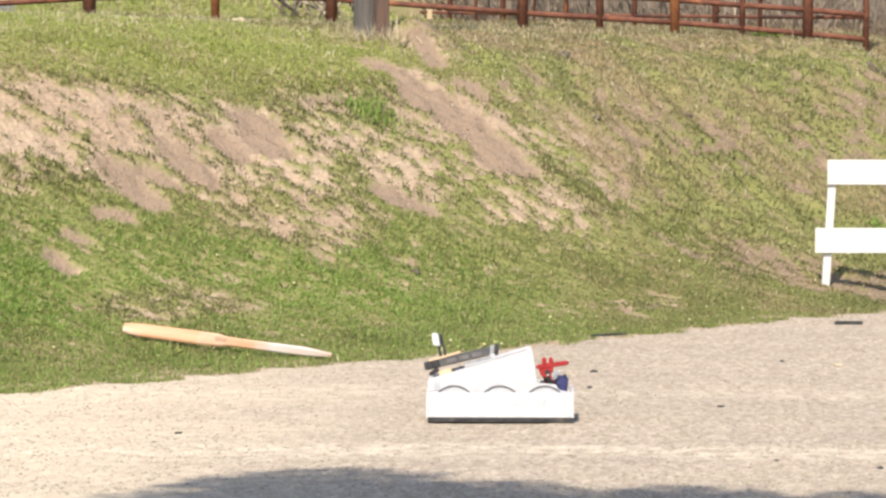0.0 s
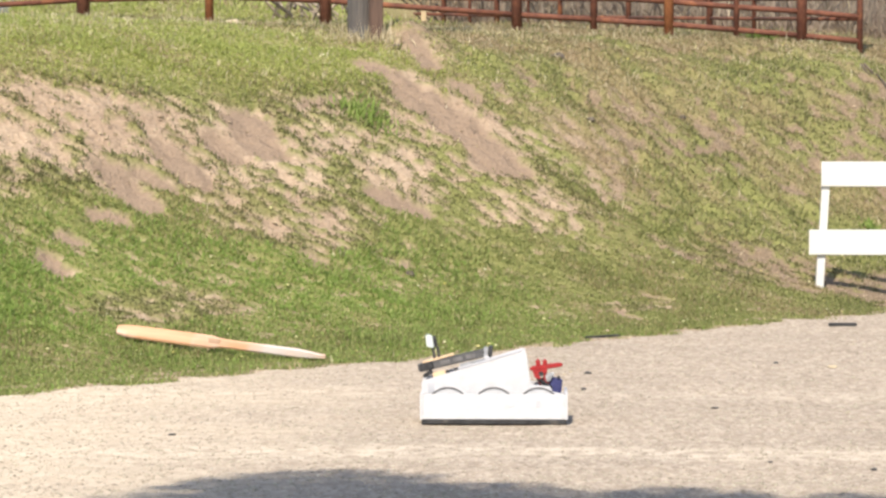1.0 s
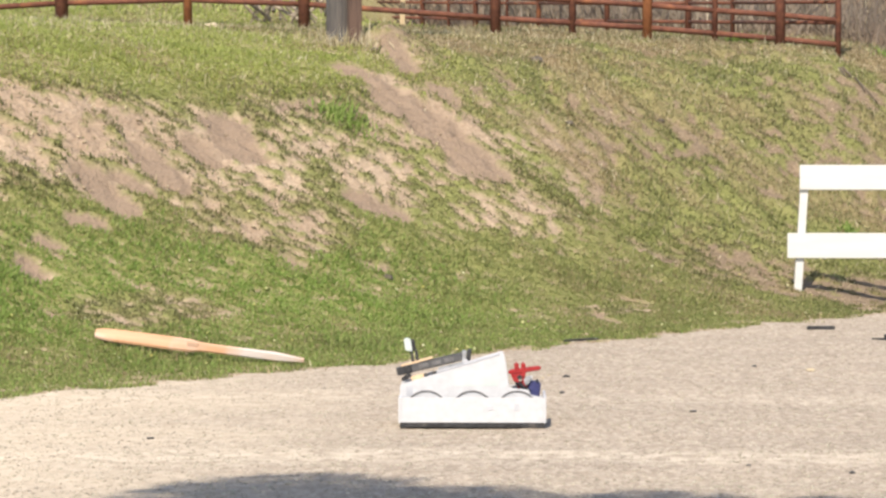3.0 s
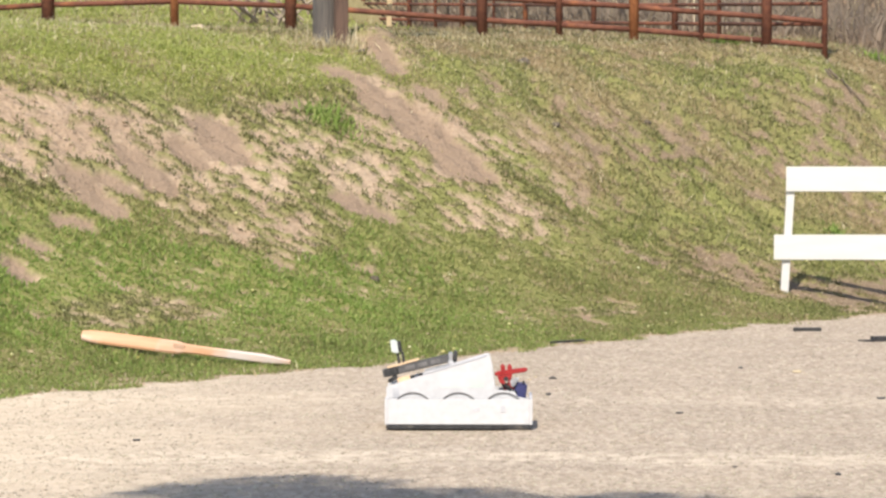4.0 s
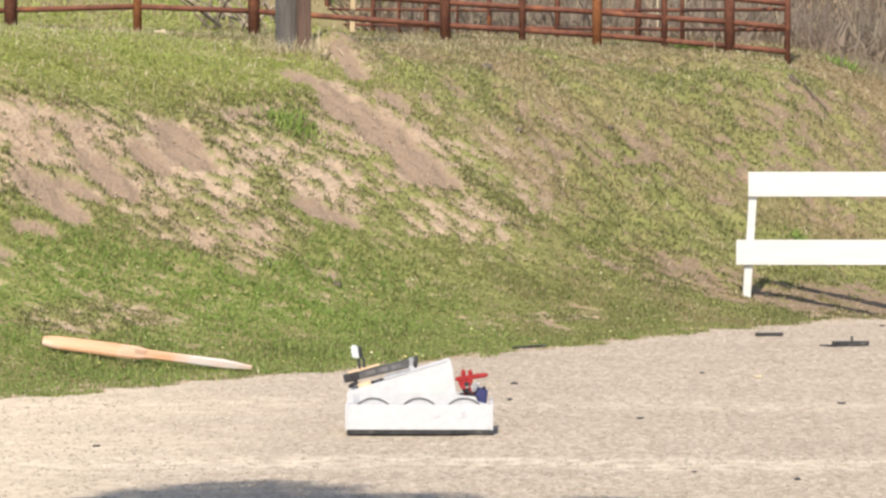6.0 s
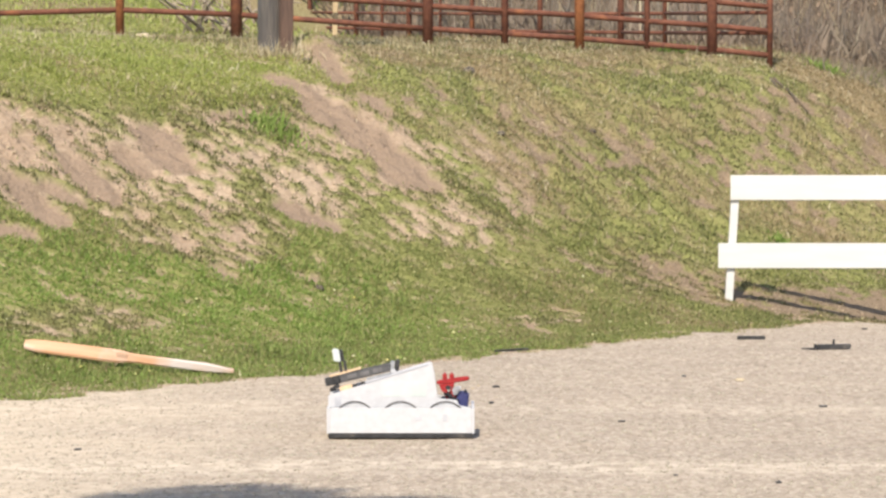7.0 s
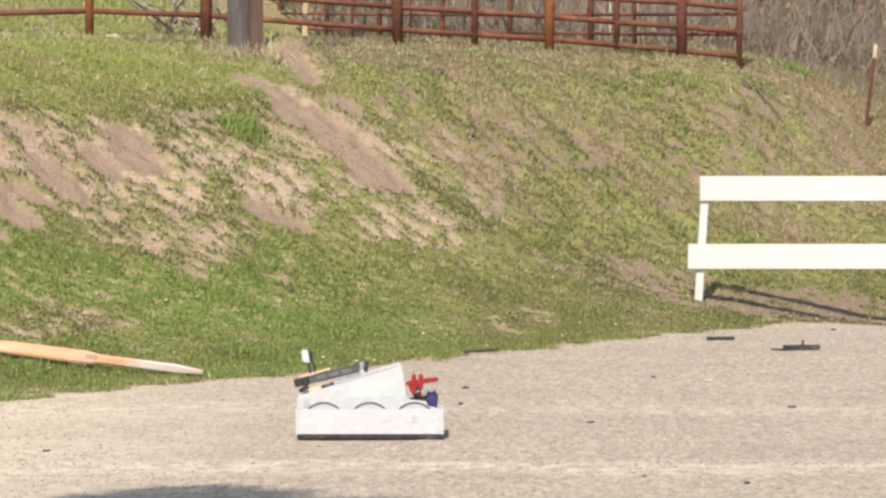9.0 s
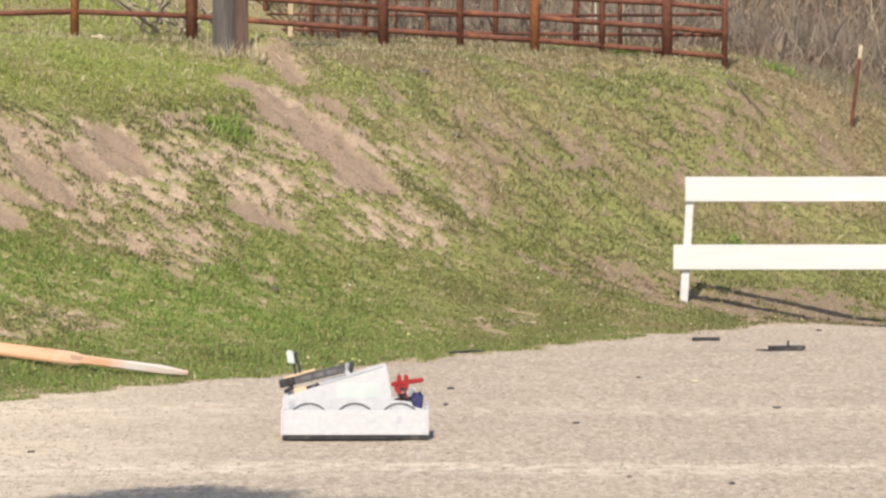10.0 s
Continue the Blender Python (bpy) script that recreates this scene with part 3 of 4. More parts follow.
# ---- pole, stakes ----
def timber_pole():
    x, y = -1.33, 24.25
    thing = empty("timber_pole", x, y, at_ground(x, y))
    tagged(thing, "weathered grey timber pole with a reddish plank at its side", "pole")
    bm = bmesh.new()
    rings, sides = 12, 20
    grid = []
    for j in range(rings + 1):
        z = -0.3 + 4.6 * j / rings
        ring = []
        for i in range(sides):
            a = 2 * math.pi * i / sides
            r = (0.102 - 0.006 * z / 4) * (1 + 0.05 * noise.noise((math.cos(a) * 2, math.sin(a) * 2, z)))
            ring.append(bm.verts.new((r * math.cos(a) - 0.03, r * math.sin(a), z)))
        grid.append(ring)
    for j in range(rings):
        for i in range(sides):
            bm.faces.new((grid[j][i], grid[j][(i + 1) % sides], grid[j + 1][(i + 1) % sides], grid[j + 1][i]))
    bm.faces.new(grid[-1])
    part("pole", bm, OLD_WOOD, thing, smooth=True)
    part("plank", block(0.10, 0.14, 4.2, pose(0.085, -0.08, 1.9, 0, 0, 14), 0.008), RED_WOOD, thing, "reddish weathered plank")


timber_pole()


def pole_tuft():
    rng = np.random.RandomState(31)
    n = 420
    ob = blade_mesh("straw_tuft", -1.33 + rng.normal(0, 0.14, n), 24.08 + rng.normal(0, 0.07, n), rng, rng.uniform(0.06, 0.2, n), 0.008, STRAW, 0.7)
    tagged(ob, "tuft of pale dead grass at the foot of the pole", "straw", kind="stuff")


pole_tuft()


def wooden_stake():
    x, y = -1.03, 29.0
    thing = part("wooden_stake", block(0.045, 0.045, 1.1, pose(0, 0, 0.48, 0, 1.5, 0), 0.004), STAKE_WOOD)
    thing.matrix_basis = pose(x, y, at_ground(x, y))
    tagged(thing, "plain tan wooden stake behind the pipe fence", "stake")


def steel_stake():
    x, y = 4.02, 28.30
    thing = empty("metal_stake", x, y, at_ground(x, y))
    tagged(thing, "leaning rusty steel stake with a pale tip on the bank", "stake")
    m = pose(0, 0, 0, -3, 7, 0)
    bm = block(0.035, 0.006, 0.80, m @ pose(0, 0, 0.24), 0.001)
    part("shaft", bm, RUST, thing)
    part("rib", block(0.006, 0.03, 0.80, m @ pose(0, -0.018, 0.24), 0.001), RUST, thing)
    part("tip", block(0.034, 0.02, 0.13, m @ pose(0, 0, 0.685), 0.003), STONE, thing, "pale tip")


wooden_stake()
steel_stake()


# ---- white barricade ----
def barricade():
    x, y = 2.0, 22.62
    z = at_ground(x, y)
    thing = empty("barricade", x, y, z)
    tagged(thing, "white-painted wooden barricade with two wide rails", "barricade")
    part("rail", block(2.44, 0.02, 0.178, pose(0.023 + 1.22, -0.03, 1.015 - 0.089 - z), 0.003), WHITE_BOARD, thing)
    part("rail", block(2.44, 0.02, 0.180, pose(-0.062 + 1.22, -0.034, 0.528 - 0.090 - z), 0.003), WHITE_BOARD, thing)
    for at in (0.035, 2.28):
        gz = at_ground(x + at, y) - z
        bz = at_ground(x + at - 0.04, y + 0.28) - z
        front = [(at - 0.048, gz - 0.02), (at + 0.008, gz - 0.02), (at + 0.060, 1.0 - z), (at + 0.004, 1.0 - z)]
        part("leg", slab(front, -0.018, 0.02), WHITE_BOARD, thing)
        m = look((at + 0.035, 0.045, 0.90 - z), (at - 0.012, 0.16, bz))
        back = block(0.035, 0.03, (Vector((at + 0.035, 0.045, 0.90 - z)) - Vector((at - 0.012, 0.16, bz))).length + 0.02, None, 0.003)
        mid = (Vector((at + 0.035, 0.045, 0.90 - z)) + Vector((at - 0.012, 0.16, bz))) / 2
        back.transform(Matrix.Translation(mid) @ m.to_3x3().to_4x4())
        part("back_leg", back, WHITE_BOARD, thing)


barricade()


# ---- the small wheeled machine in its white box ----
DARK_GREY = surface("dark_grey_bar", (0.04, 0.04, 0.042), (0.085, 0.084, 0.086), 20, 0.55, stretch=(0.2, 2, 2), stain=(0.16, 0.155, 0.15), stain_scale=10)
SCUFF = surface("grey_scuff", (0.38, 0.39, 0.42), (0.47, 0.48, 0.51), 20, 0.7)
GREY_LIP = surface("grey_lip", (0.09, 0.085, 0.085), (0.15, 0.145, 0.145), 40, 0.6)


def wheel(parent, x, y):
    r = 0.069
    hub = empty("wheel", x, y, r - 0.003)
    hub.parent = parent
    bm = bmesh.new()
    outline = [(r - 0.026, -0.013), (r - 0.002, -0.014), (r, -0.010), (r, 0.010), (r - 0.002, 0.014), (r - 0.026, 0.013)]
    sides, rings = 36, []
    for i in range(sides):
        a = 2 * math.pi * i / sides
        rings.append([bm.verts.new((q * math.cos(a), h, q * math.sin(a))) for q, h in outline])
    for i in range(sides):
        p, q = rings[i], rings[(i + 1) % sides]
        for j in range(len(outline)):
            k = (j + 1) % len(outline)
            bm.faces.new((p[j], p[k], q[k], q[j]))
    part("tyre", bm, RUBBER, hub, "black rubber tyre", smooth=True)
    disc = rod((0, -0.011, 0), (0, 0.011, 0), r - 0.025, sides=32)
    part("disc", disc, WHITE, hub)
    part("axle", rod((0, -0.016, 0), (0, 0.016, 0), 0.012, sides=12), STEEL, hub)


def machine():
    x, y = -0.549, 14.20
    thing = empty("test_rig", x, y, at_ground(x + 0.3, y + 0.1) + 0.003)
    tagged(thing, "white wheeled test machine inside a low white board box", "machine")
    w, d, low, high = 0.668, 0.36, 0.027, 0.141
    h = high - low
    # box boards
    part("front_board", block(w - 0.027, 0.014, h, pose(w / 2, 0.010, low + h / 2), 0.002), WHITE, thing)
    part("back_board", block(w - 0.027, 0.014, h - 0.02, pose(w / 2, d - 0.010, low + h / 2 - 0.01), 0.002), WHITE, thing)
    for px in (0.0065, w - 0.0065):
        part("end_board", block(0.013, d, h + 0.003, pose(px, d / 2, low + h / 2), 0.002), WHITE, thing)
    # black slab fills the gap under the box in place of its shade
    part("gap_shade", block(w - 0.012, d - 0.016, 0.020, pose(w / 2, d / 2, 0.0155), 0.002), BLACK, thing, "dark slab put in for the shade under the box")
    # wheels, three a side
    for px in (0.124, 0.333, 0.537):
        for py in (0.067, d - 0.067):
            wheel(thing, px, py)
    # dark lips round the wheel openings
    for px in (0.124, 0.333, 0.537):
        arc = [(px + q * math.cos(radians(a)), 0.066 + q * math.sin(radians(a))) for q, turns in ((0.101, range(25, 156, 10)), (0.094, range(155, 24, -10))) for a in turns]
        part("wheel_arch", slab(arc, 0.0825, 0.0865, 0.0), GREY_LIP, thing, "thin dark grey wheel arch lip")
    # body
    side = [(0.006, 0.070), (0.004, 0.190), (0.060, 0.210), (0.462, 0.331), (0.474, 0.329), (0.486, 0.280), (0.500, 0.178), (0.588, 0.170), (0.600, 0.146), (0.640, 0.138), (0.640, 0.070)]
    part("side_panel", slab(side, 0.086, 0.094, 0.002), WHITE, thing)
    part("side_panel", slab(side, d - 0.094, d - 0.086, 0.002), WHITE, thing)
    part("chassis", slab([(0.015, 0.06), (0.015, 0.18), (0.06, 0.198), (0.458, 0.319), (0.476, 0.28), (0.495, 0.15), (0.495, 0.06)], 0.0955, d - 0.0955, 0.002), WHITE, thing)
    part("label", block(0.198, 0.002, 0.070, pose(0.350, 0.0862, 0.222), 0.0), LABEL, thing, "faded pale green label panel")
    part("vent", block(0.030, 0.003, 0.045, pose(0.048, 0.0855, 0.165), 0.0), SCUFF, thing, "small pale grey panel")
    # stains rubbed onto the front board
    part("scuff", block(0.030, 0.003, 0.016, pose(0.415, 0.0022, 0.094, 0, -15, 0), 0.0), SCUFF, thing, "grey scuff on the board")
    part("scuff", block(0.022, 0.003, 0.030, pose(0.535, 0.0022, 0.098), 0.0), SCUFF, thing, "grey scuff on the board")
    # sloping arm on top
    tilt = -math.degrees(math.atan2(0.072, 0.30))
    part("arm", block(0.315, 0.05, 0.036, pose(0.140, 0.17, 0.281, 0, tilt, 0), 0.003), DARK_GREY, thing, "long dark grey bar")
    part("arm_end", block(0.062, 0.054, 0.038, pose(0.026, 0.168, 0.2535, 0, tilt, 0), 0.004), BLACK, thing, "black end block")
    for px in (0.110, 0.168, 0.226):
        part("arm_panel", block(0.044, 0.004, 0.020, pose(px, 0.144, 0.281 + (px - 0.140) * 0.24, 0, tilt, 0), 0.001), GREY_LIP, thing, "grey inset panel")
    part("roller", rod((0.300, 0.13, 0.296), (0.300, 0.20, 0.296), 0.011, sides=16), WHITE, thing, "white roller")
    part("top_lip", block(0.300, 0.030, 0.006, pose(0.316, 0.100, 0.2905, 0, -16.75, 0), 0.001), SCUFF, thing, "grey top edge")
    part("arm_cap", block(0.020, 0.06, 0.052, pose(0.316, 0.17, 0.322, 0, 6, 0), 0.004), BLACK, thing)
    part("clamp", block(0.020, 0.056, 0.048, pose(0.294, 0.17, 0.318, 0, 6, 0), 0.003), STEEL, thing, "grey steel clamp")
    part("strip", block(0.12, 0.02, 0.010, pose(0.235, 0.135, 0.276, 0, tilt, 0), 0.002), STEEL, thing)
    part("spacer", block(0.058, 0.06, 0.020, pose(0.084, 0.14, 0.222, 0, tilt, 0), 0.002), ORANGE, thing, "pale orange wood spacer")
    part("bracket", block(0.046, 0.05, 0.018, pose(0.032, 0.14, 0.222, 0, tilt - 18, 0), 0.003), BLACK, thing)
    for px, pz in ((0.122, 0.231), (0.162, 0.243)):
        part("switch_box", block(0.022, 0.02, 0.016, pose(px, 0.12, pz, 0, tilt, 0), 0.003), BLACK, thing)
    part("plate", block(0.15, 0.05, 0.008, pose(0.078, 0.19, 0.289, 0, tilt - 2, 0), 0.002), ORANGE, thing, "pale orange plate on the arm")
    for px in (0.056, 0.078):
        part("prong", block(0.012, 0.02, 0.055, pose(px, 0.19, 0.315, 0, -9, 0), 0.002), BLACK, thing)
    part("sensor", slab([(0.026, 0.340), (0.058, 0.335), (0.050, 0.392), (0.040, 0.398), (0.018, 0.396)], 0.17, 0.20, 0.004), LABEL, thing, "white upright block")
    part("sensor_back", block(0.016, 0.030, 0.052, pose(0.062, 0.19, 0.366, 0, -10, 0), 0.003), BLACK, thing)
    # red bracket and blue motor at the end
    part("bracket_bar", slab([(0.492, 0.240), (0.505, 0.232), (0.560, 0.240), (0.640, 0.252), (0.650, 0.263), (0.640, 0.272), (0.575, 0.264), (0.505, 0.254)], 0.16, 0.20, 0.004), RED, thing, "red plastic bar")
    for px in (0.535, 0.566):
        part("lug", block(0.021, 0.045, 0.058, pose(px, 0.18, 0.260, 0, -4, 0), 0.007), RED, thing, "red plastic lug")
    part("clevis", slab([(0.512, 0.235), (0.580, 0.240), (0.572, 0.222), (0.528, 0.216)], 0.15, 0.19, 0.004), RED, thing)
    part("strut", slab([(0.520, 0.222), (0.533, 0.224), (0.560, 0.152), (0.545, 0.150)], 0.155, 0.17, 0.003), RED, thing)
    part("strut", slab([(0.556, 0.228), (0.572, 0.228), (0.590, 0.176), (0.572, 0.160), (0.562, 0.180)], 0.155, 0.175, 0.003), RED, thing)
    part("jaw", slab([(0.508, 0.236), (0.522, 0.240), (0.548, 0.204), (0.538, 0.192), (0.518, 0.208)], 0.135, 0.15, 0.003), RED, thing, "red clamp jaw")
    part("jaw", slab([(0.566, 0.214), (0.590, 0.232), (0.602, 0.222), (0.592, 0.192), (0.574, 0.184)], 0.135, 0.15, 0.003), STEEL, thing, "pale grey clamp jaw")
    part("cable", rod((0.530, 0.140, 0.200), (0.596, 0.150, 0.158), 0.007, sides=10), BLACK, thing, "black cable")
    part("crosspiece", slab([(0.530, 0.196), (0.575, 0.206), (0.578, 0.190), (0.534, 0.180)], 0.17, 0.185, 0.003), RED, thing)
    for px, pz, r in ((0.548, 0.222, 0.011), (0.530, 0.218, 0.007), (0.560, 0.186, 0.008)):
        part("pivot", rod((px, 0.142, pz), (px, 0.155, pz), r, sides=14), BLACK, thing)
    part("motor", block(0.062, 0.08, 0.074, pose(0.612, 0.19, 0.165, 0, 6, 0), 0.008), BLUE, thing, "dark blue motor case")
    part("motor_bracket", block(0.055, 0.06, 0.07, pose(0.560, 0.2, 0.105), 0.004), BLACK, thing)
    part("terminal", block(0.014, 0.03, 0.028, pose(0.598, 0.160, 0.216, 0, 25, 0), 0.004), WHITE, thing, "white connector")
    part("terminal", block(0.012, 0.03, 0.012, pose(0.628, 0.160, 0.206, 0, 25, 0), 0.003), BLACK, thing)


machine()


# ---- wooden blade that came to rest against the bank ----
def wooden_blade():
    a, b = Vector((-2.37, 17.60, 0.0)), Vector((-1.19, 17.46, 0.0))
    a.z, b.z = at_ground(a.x, a.y) + 0.05, at_ground(b.x, b.y) + 0.028
    way = b - a
    length = way.length
    bm = bmesh.new()
    rings, n = [], 24
    for k in range(n + 1):
        s = k / n
        taper = 1 - 0.55 * smooth(0.86, 1.0, np.array(s)) - 0.3 * smooth(0.06, 0.0, np.array(s))
        half, thick = (0.037 - 0.012 * float(smooth(0.44, 0.52, np.array(s)))) * float(taper), 0.013
        twist = radians(28 - 40 * s)
        ring = []
        for sx, sy in ((-1, -0.5), (-0.7, -1), (0.7, -1), (1, -0.5), (1, 0.5), (0.7, 1), (-0.7, 1), (-1, 0.5)):
            p, q = sx * half, sy * thick
            ring.append(bm.verts.new((length * s, p * math.sin(twist) + q * math.cos(twist), p * math.cos(twist) - q * math.sin(twist))))
        rings.append(ring)
    for r0, r1 in zip(rings, rings[1:]):
        for i in range(8):
            bm.faces.new((r0[i], r0[(i + 1) % 8], r1[(i + 1) % 8], r1[i]))
    bm.faces.new(rings[0])
    bm.faces.new(rings[-1])
    thing = empty("propeller", 0, 0, 0)
    thing.matrix_basis = Matrix.Translation(a) @ way.to_track_quat("X", "Z").to_matrix().to_4x4()
    tagged(thing, "long pale orange wooden propeller blade lying against the bank", "blade")
    part("blade", bm, BLADE_WOOD, thing, smooth=False)
    part("hub_plate", block(0.07, 0.030, 0.050, pose(length * 0.47, 0, 0, 8, 0, 0), 0.004), BLADE_WOOD, thing)


wooden_blade()


# ---- broken bits on the gravel ----
def debris():
    def on_road(px, py):
        return pose(px, py, at_ground(px, py) + 0.001)

    bar = part("black_bar", block(0.182, 0.03, 0.022, pose(0, 0, 0.011), 0.004), BLACK)
    bar.matrix_basis = on_road(1.955, 20.3) @ pose(0, 0, 0, 0, 0, 4)
    tagged(bar, "short black plastic bar lying on the gravel", "debris", group="broken bits")
    thing = empty("black_bracket", 0, 0, 0)
    thing.matrix_basis = on_road(2.36, 19.5) @ pose(0, 0, 0, 0, 0, 8)
    tagged(thing, "broken black bracket with upright pins on the gravel", "debris", group="broken bits")
    part("body", slab([(-0.135, 0.0), (-0.09, 0.004), (-0.07, 0.030), (0.135, 0.030), (0.135, 0.008), (0.06, 0.0)], -0.03, 0.03, 0.003), BLACK, thing)
    part("pin", rod((0.03, 0, 0.02), (0.032, 0, 0.062), 0.007), BLACK, thing)
    part("pin", rod((-0.09, 0, 0.0), (-0.088, 0, 0.032), 0.007), BLACK, thing)
    part("arm", block(0.09, 0.012, 0.008, pose(-0.13, 0.0, 0.006), 0.002), BLACK, thing)
    # black strip laid where a shadow line runs along the gravel's edge
    stick = part("shadow_strip", block(0.27, 0.025, 0.012, pose(0, 0, 0.008), 0.002), BLACK)
    stick.matrix_basis = on_road(0.39, 19.28) @ pose(0, 0, 0, 0, 0, 40)
    tagged(stick, "thin dark strip in place of a shadow line along the gravel edge", "debris", group="broken bits")
    # x, y, size of the small shards
    shards = [(1.877, 15.74, 0.024), (0.828, 15.0, 0.022), (0.926, 12.76, 0.012), (1.326, 12.58, 0.016), (-1.62, 13.74, 0.018), (0.254, 16.85, 0.022),
              (0.22, 15.98, 0.018), (1.605, 17.28, 0.034), (2.82, 21.3, 0.022), (1.308, 17.48, 0.016), (0.164, 16.93, 0.013), (0.131, 16.77, 0.012), (0.553, 19.36, 0.018)]
    for k, (px, py, size) in enumerate(shards):
        rng = random.Random(k)
        bm = bmesh.new()
        bmesh.ops.create_icosphere(bm, subdivisions=1, radius=size)
        for vert in bm.verts:
            vert.co = Vector((vert.co.x * rng.uniform(0.7, 1.4), vert.co.y * rng.uniform(0.6, 1.1), max(-0.2 * size, vert.co.z * rng.uniform(0.2, 0.55))))
        pale = k in (7, 10, 11, 12)
        ob = part("shard", bm, STONE if pale else BLACK)
        ob.matrix_basis = on_road(px, py) @ pose(0, 0, 0.15 * size, 0, 0, rng.uniform(0, 180))
        tagged(ob, "pale flat wood chip on the gravel" if pale else "small dark broken shard on the gravel", "debris", group="broken bits")


debris()


# ---- clods and stones on the bank; some dark ones stand in for shaded notches ----
def clods():
    spots = [(-0.83, 20.28, 0.034, True), (0.16, 25.2, 0.06, True), (1.14, 24.9, 0.03, True), (-2.98, 27.1, 0.085, False), (-2.62, 27.2, 0.075, False),
             (-1.08, 23.95, 0.04, True), (-0.62, 24.35, 0.03, True), (0.4, 23.9, 0.03, True), (-4.1, 26.6, 0.07, False)]
    for k, (px, py, size, dark) in enumerate(spots):
        bm = bmesh.new()
        bmesh.ops.create_icosphere(bm, subdivisions=3, radius=size)
        for vert in bm.verts:
            q = vert.co / size
            vert.co *= 1 + 0.45 * noise.noise(q * 1.3 + Vector((k * 3.1, 0, 0))) + 0.15 * noise.noise(q * 4)
            vert.co.z *= 0.6
        ob = part("clod", bm, DARK_BROWN if dark else STONE, smooth=True)
        ob.matrix_basis = pose(px, py, at_ground(px, py) + size * 0.2)
        tagged(ob, "dark lump on the bank, among clods and stand-ins for shaded notches" if dark else "pale dry earth clod in the grass", "clod", group="clods")


clods()


def dead_sticks():
    for line, mat, label in (([(2.80, 27.45), (2.85, 27.33), (2.93, 27.25), (2.99, 27.10)], DARK_BROWN, "dark dead branch lying down the bank"),
                             ([(2.83, 27.44), (2.91, 27.36), (2.97, 27.20), (3.10, 27.12)], BARK, "brown dead branch beside a dark one on the bank")):
        bm = bmesh.new()
        spots = [Vector((px, py, at_ground(px, py) + 0.022)) for px, py in line]
        for k, (p, q) in enumerate(zip(spots, spots[1:])):
            rod(p, q, 0.011 - 0.002 * k, 0.009 - 0.002 * k, 8, bm)
        tagged(part("dead_stick", bm, mat, smooth=True), label, "stick", group="dead sticks")


dead_sticks()


def weeds():
    for k, (px, py, size) in enumerate([(2.02, 28.6, 0.13), (3.55, 29.6, 0.13), (2.62, 24.5, 0.11), (2.75, 24.3, 0.09), (-1.24, 22.2, 0.20), (-1.32, 40.0, 0.5), (-0.72, 40.2, 0.45)]):
        rng = np.random.RandomState(50 + k)
        n = 420
        ob = blade_mesh("weed", px + rng.normal(0, size * 0.5, n), py + rng.normal(0, size * 0.5, n), rng, np.full(n, min(size * 0.7, 0.1) if py < 30 else size * 0.7), 0.014, LUSH, 1.1)
        tagged(ob, "low leafy green weed in the grass", "weed", group="weeds", kind="stuff")


weeds()


# ---- heap of dead branches by the fence ----
def brush_pile():
    x, y = -2.1, 29.4
    rng = random.Random(4)
    thing = empty("brush_pile", x, y, at_ground(x, y))
    tagged(thing, "heap of dead grey branches behind the fence", "brush pile")
    for k in range(34):
        bm = bmesh.new()
        p = Vector((rng.uniform(-0.35, 0.45), rng.uniform(-0.3, 0.3), rng.uniform(0.0, 0.15)))
        way = Vector((rng.uniform(-1, 0.5), rng.uniform(-0.5, 0.5), rng.uniform(0.3, 1.0))).normalized()
        r = rng.uniform(0.008, 0.02)
        for step in range(3):
            q = p + way * rng.uniform(0.18, 0.32)
            rod(p, q, r, r * 0.75, 6, bm)
            way = (way + Vector((rng.uniform(-0.3, 0.3), rng.uniform(-0.3, 0.3), rng.uniform(-0.4, 0.2)))).normalized()
            p, r = q, r * 0.75
        part("branch", bm, DRY_STICK, thing)


brush_pile()


# ---- reeds and brush behind the corral ----
def reeds():
    rng = np.random.RandomState(11)
    for name, n, low, high, width, tag in (("reeds", 30000, 0.2, 0.7, 0.030, "dry grey-brown reeds on the slope behind the corral"),
                                           ("straw_fringe", 6000, 0.04, 0.15, 0.012, "pale dry grass along the brow below the reeds"),
                                           ("tall_reeds", 420, 0.5, 1.3, 0.011, "tall pale reed stalks behind the corral")):
        fringe = name == "straw_fringe"
        y = rng.uniform(29.2, 33.6, n) if fringe else rng.uniform(33.6, 44.0, n)
        x = rng.uniform(3.1, 6.0, n) if fringe else rng.uniform(-3.0, 8.0, n)
        keep = (rng.rand(n) < (smooth(0.105, 0.14, x / y) if fringe else scrub(x, y))) & (y > 29.0 + 2.354 * (2.9 - x))
        ob = blade_mesh(name, x[keep], y[keep], rng, rng.uniform(low, high, int(keep.sum())), width, STRAW if name == "tall_reeds" else REED, 0.8 if name == "reeds" else 0.4)
        tagged(ob, tag, "reeds", kind="stuff")


reeds()


def far_road():
    # strip of grey road beyond the fence
    bm = bmesh.new()
    xs, ys = np.linspace(-9.5, -4.9, 14), np.linspace(29.6, 32.6, 8)
    grid = [[bm.verts.new((float(px) - 0.12 * (float(py) - 29), float(py), at_ground(float(px) - 0.12 * (float(py) - 29), float(py)) + 0.02)) for px in xs] for py in ys]
    for r0, r1 in zip(grid, grid[1:]):
        for i in range(len(xs) - 1):
            bm.faces.new((r0[i], r0[i + 1], r1[i + 1], r1[i]))
    tagged(part("road_far", bm, ASPHALT, smooth=True), "grey strip of road beyond the pipe fence", "road", kind="structure")


far_road()


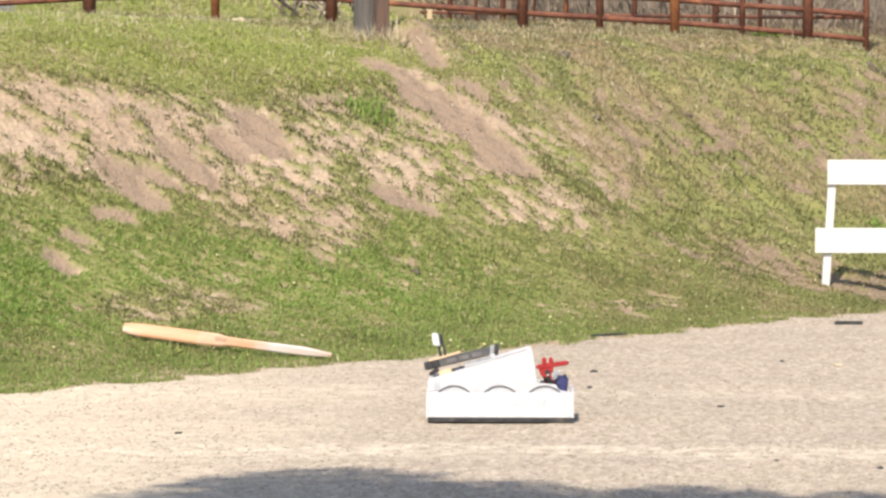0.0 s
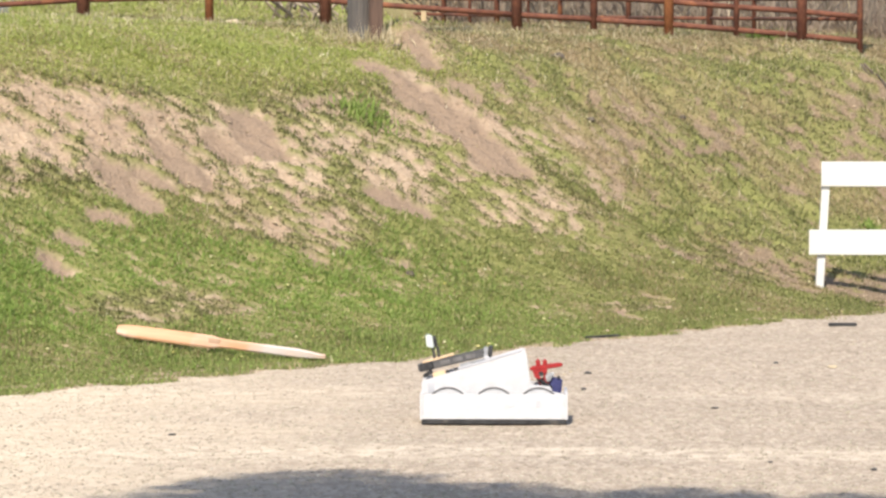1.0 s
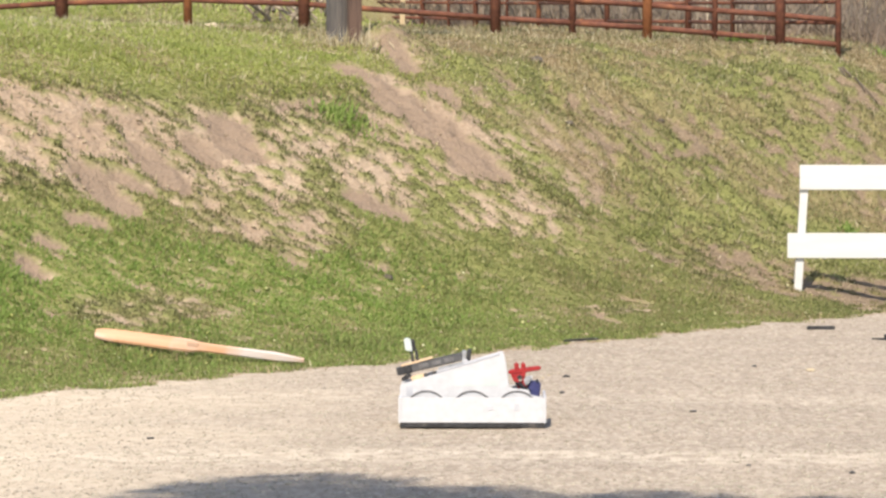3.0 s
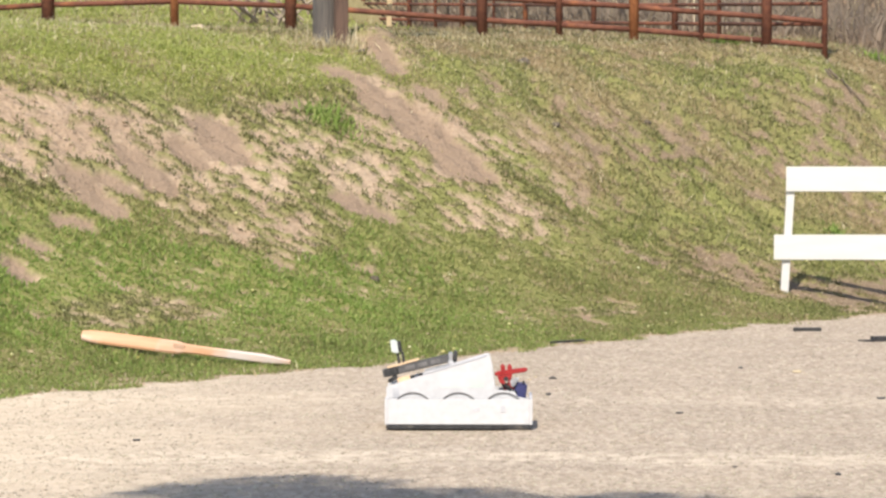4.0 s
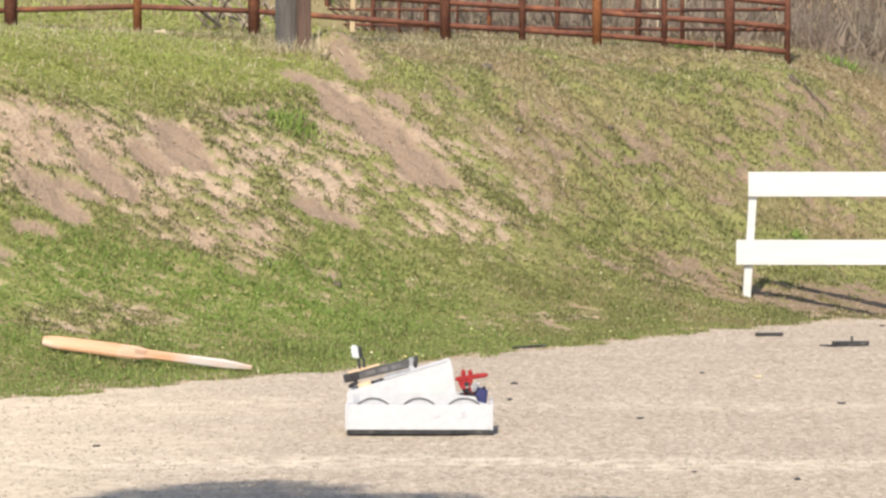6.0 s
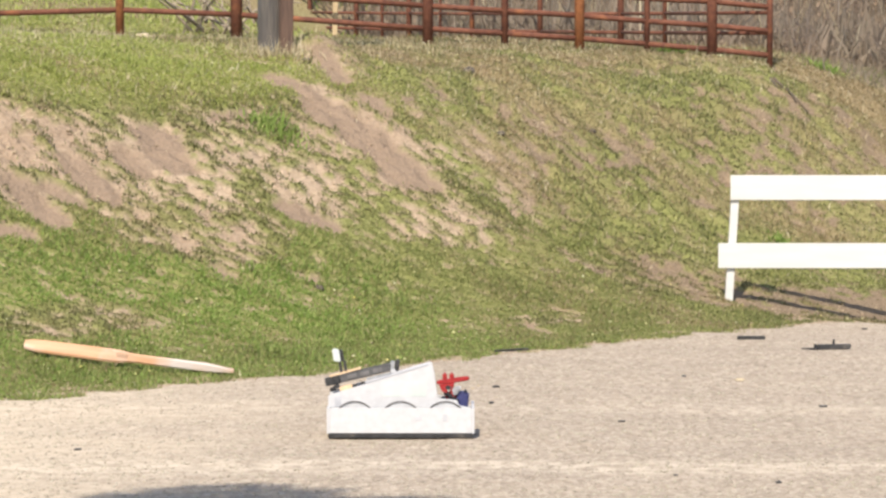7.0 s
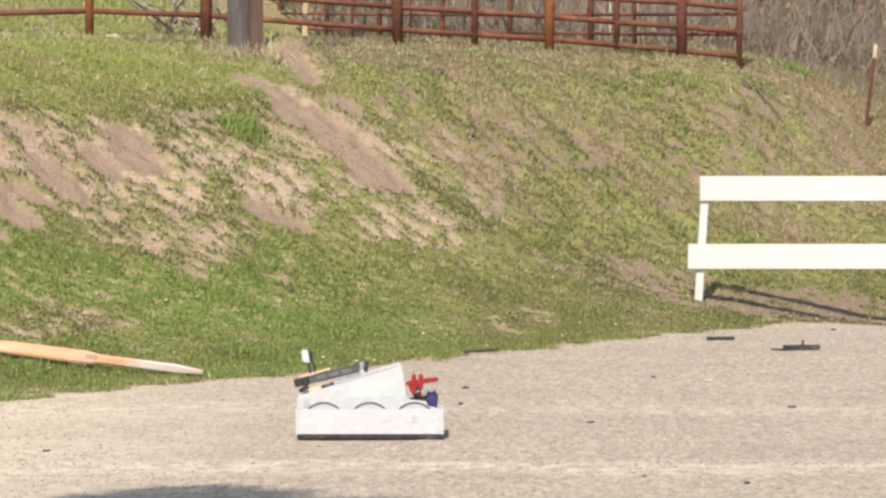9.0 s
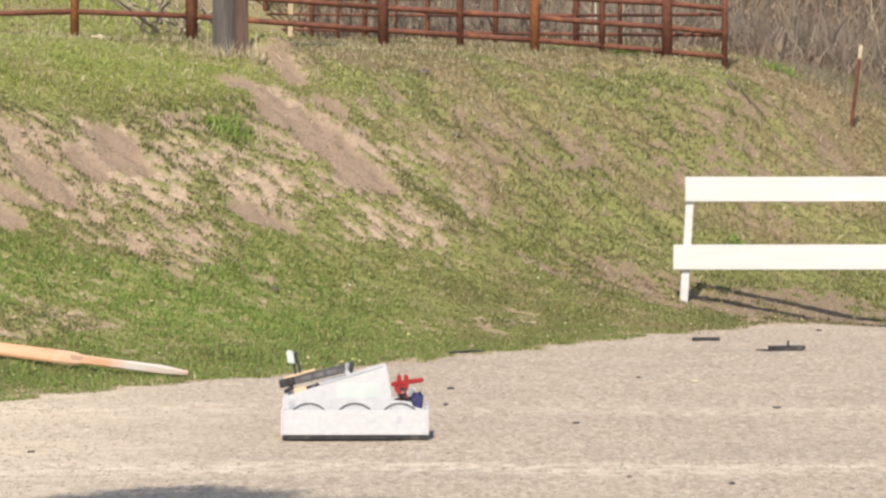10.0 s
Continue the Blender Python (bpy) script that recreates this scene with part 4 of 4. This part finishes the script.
# ---- shade tree beside the camera, whose shadow falls across the gravel ----
def shade_tree():
    x, y = -4.4, 3.0
    thing = empty("shade_tree", x, y, at_ground(x, y))
    tagged(thing, "spreading oak tree that shades the edge of the gravel", "tree")
    rng = random.Random(9)
    # where each limb's clump throws its shadow, its height and its radius
    lobes = [(-0.90, 11.68, 7.6, 0.66), (-0.34, 11.34, 8.0, 0.62), (0.42, 11.28, 7.8, 0.56), (1.15, 11.10, 7.6, 0.55), (-1.25, 10.85, 8.2, 0.66), (-2.9, 11.30, 8.4, 0.6),
             (-1.2, 10.5, 8.6, 1.0), (-2.6, 10.0, 9.0, 1.2), (0.1, 10.3, 8.6, 0.9), (-3.6, 9.4, 8.5, 1.2)]
    trunk = rod((0, 0, -0.2), (0.35, 0.3, 4.4), 0.32, 0.22, 14)
    part("trunk", trunk, BARK, thing, smooth=True)
    fork = Vector((0.35, 0.3, 4.35))
    leaves, count = [], 0
    for sx, sy, h, r in lobes:
        c = Vector((sx, sy, 0)) + SUN * (h / SUN.z) - Vector((x, y, 0))
        mid = fork.lerp(c, 0.5) + Vector((0, 0, 0.3))
        bm = rod(fork, mid, 0.1, 0.06, 8)
        rod(mid, c, 0.06, 0.02, 8, bm)
        for k in range(7):
            a = Vector((rng.gauss(0, 1), rng.gauss(0, 1), rng.gauss(0, 0.7))).normalized() * r * 0.8
            rod(c.lerp(mid, 0.2 * rng.random()), c + a, 0.015, 0.005, 5, bm)
        part("limb", bm, BARK, thing)
        for k in range(int(4200 * r * r)):
            d = Vector((rng.gauss(0, 1), rng.gauss(0, 1), rng.gauss(0, 1))).normalized() * r * rng.random() ** 0.55
            leaves.append((c + d, rng.uniform(0.04, 0.075), rng.uniform(0, 6.3), rng.uniform(-1.2, 1.2)))
    verts, faces = [], []
    for p, s, a, b in leaves:
        e1 = Vector((math.cos(a), math.sin(a), 0)) * s
        e2 = Vector((-math.sin(a) * math.cos(b), math.cos(a) * math.cos(b), math.sin(b))) * s * 0.55
        k = len(verts)
        verts += [p - e1, p + e2, p + e1, p - e2]
        faces.append((k, k + 1, k + 2, k + 3))
    crown = raw_mesh("crown", np.array(verts), np.array(faces), LEAF)
    crown.parent = thing


shade_tree()
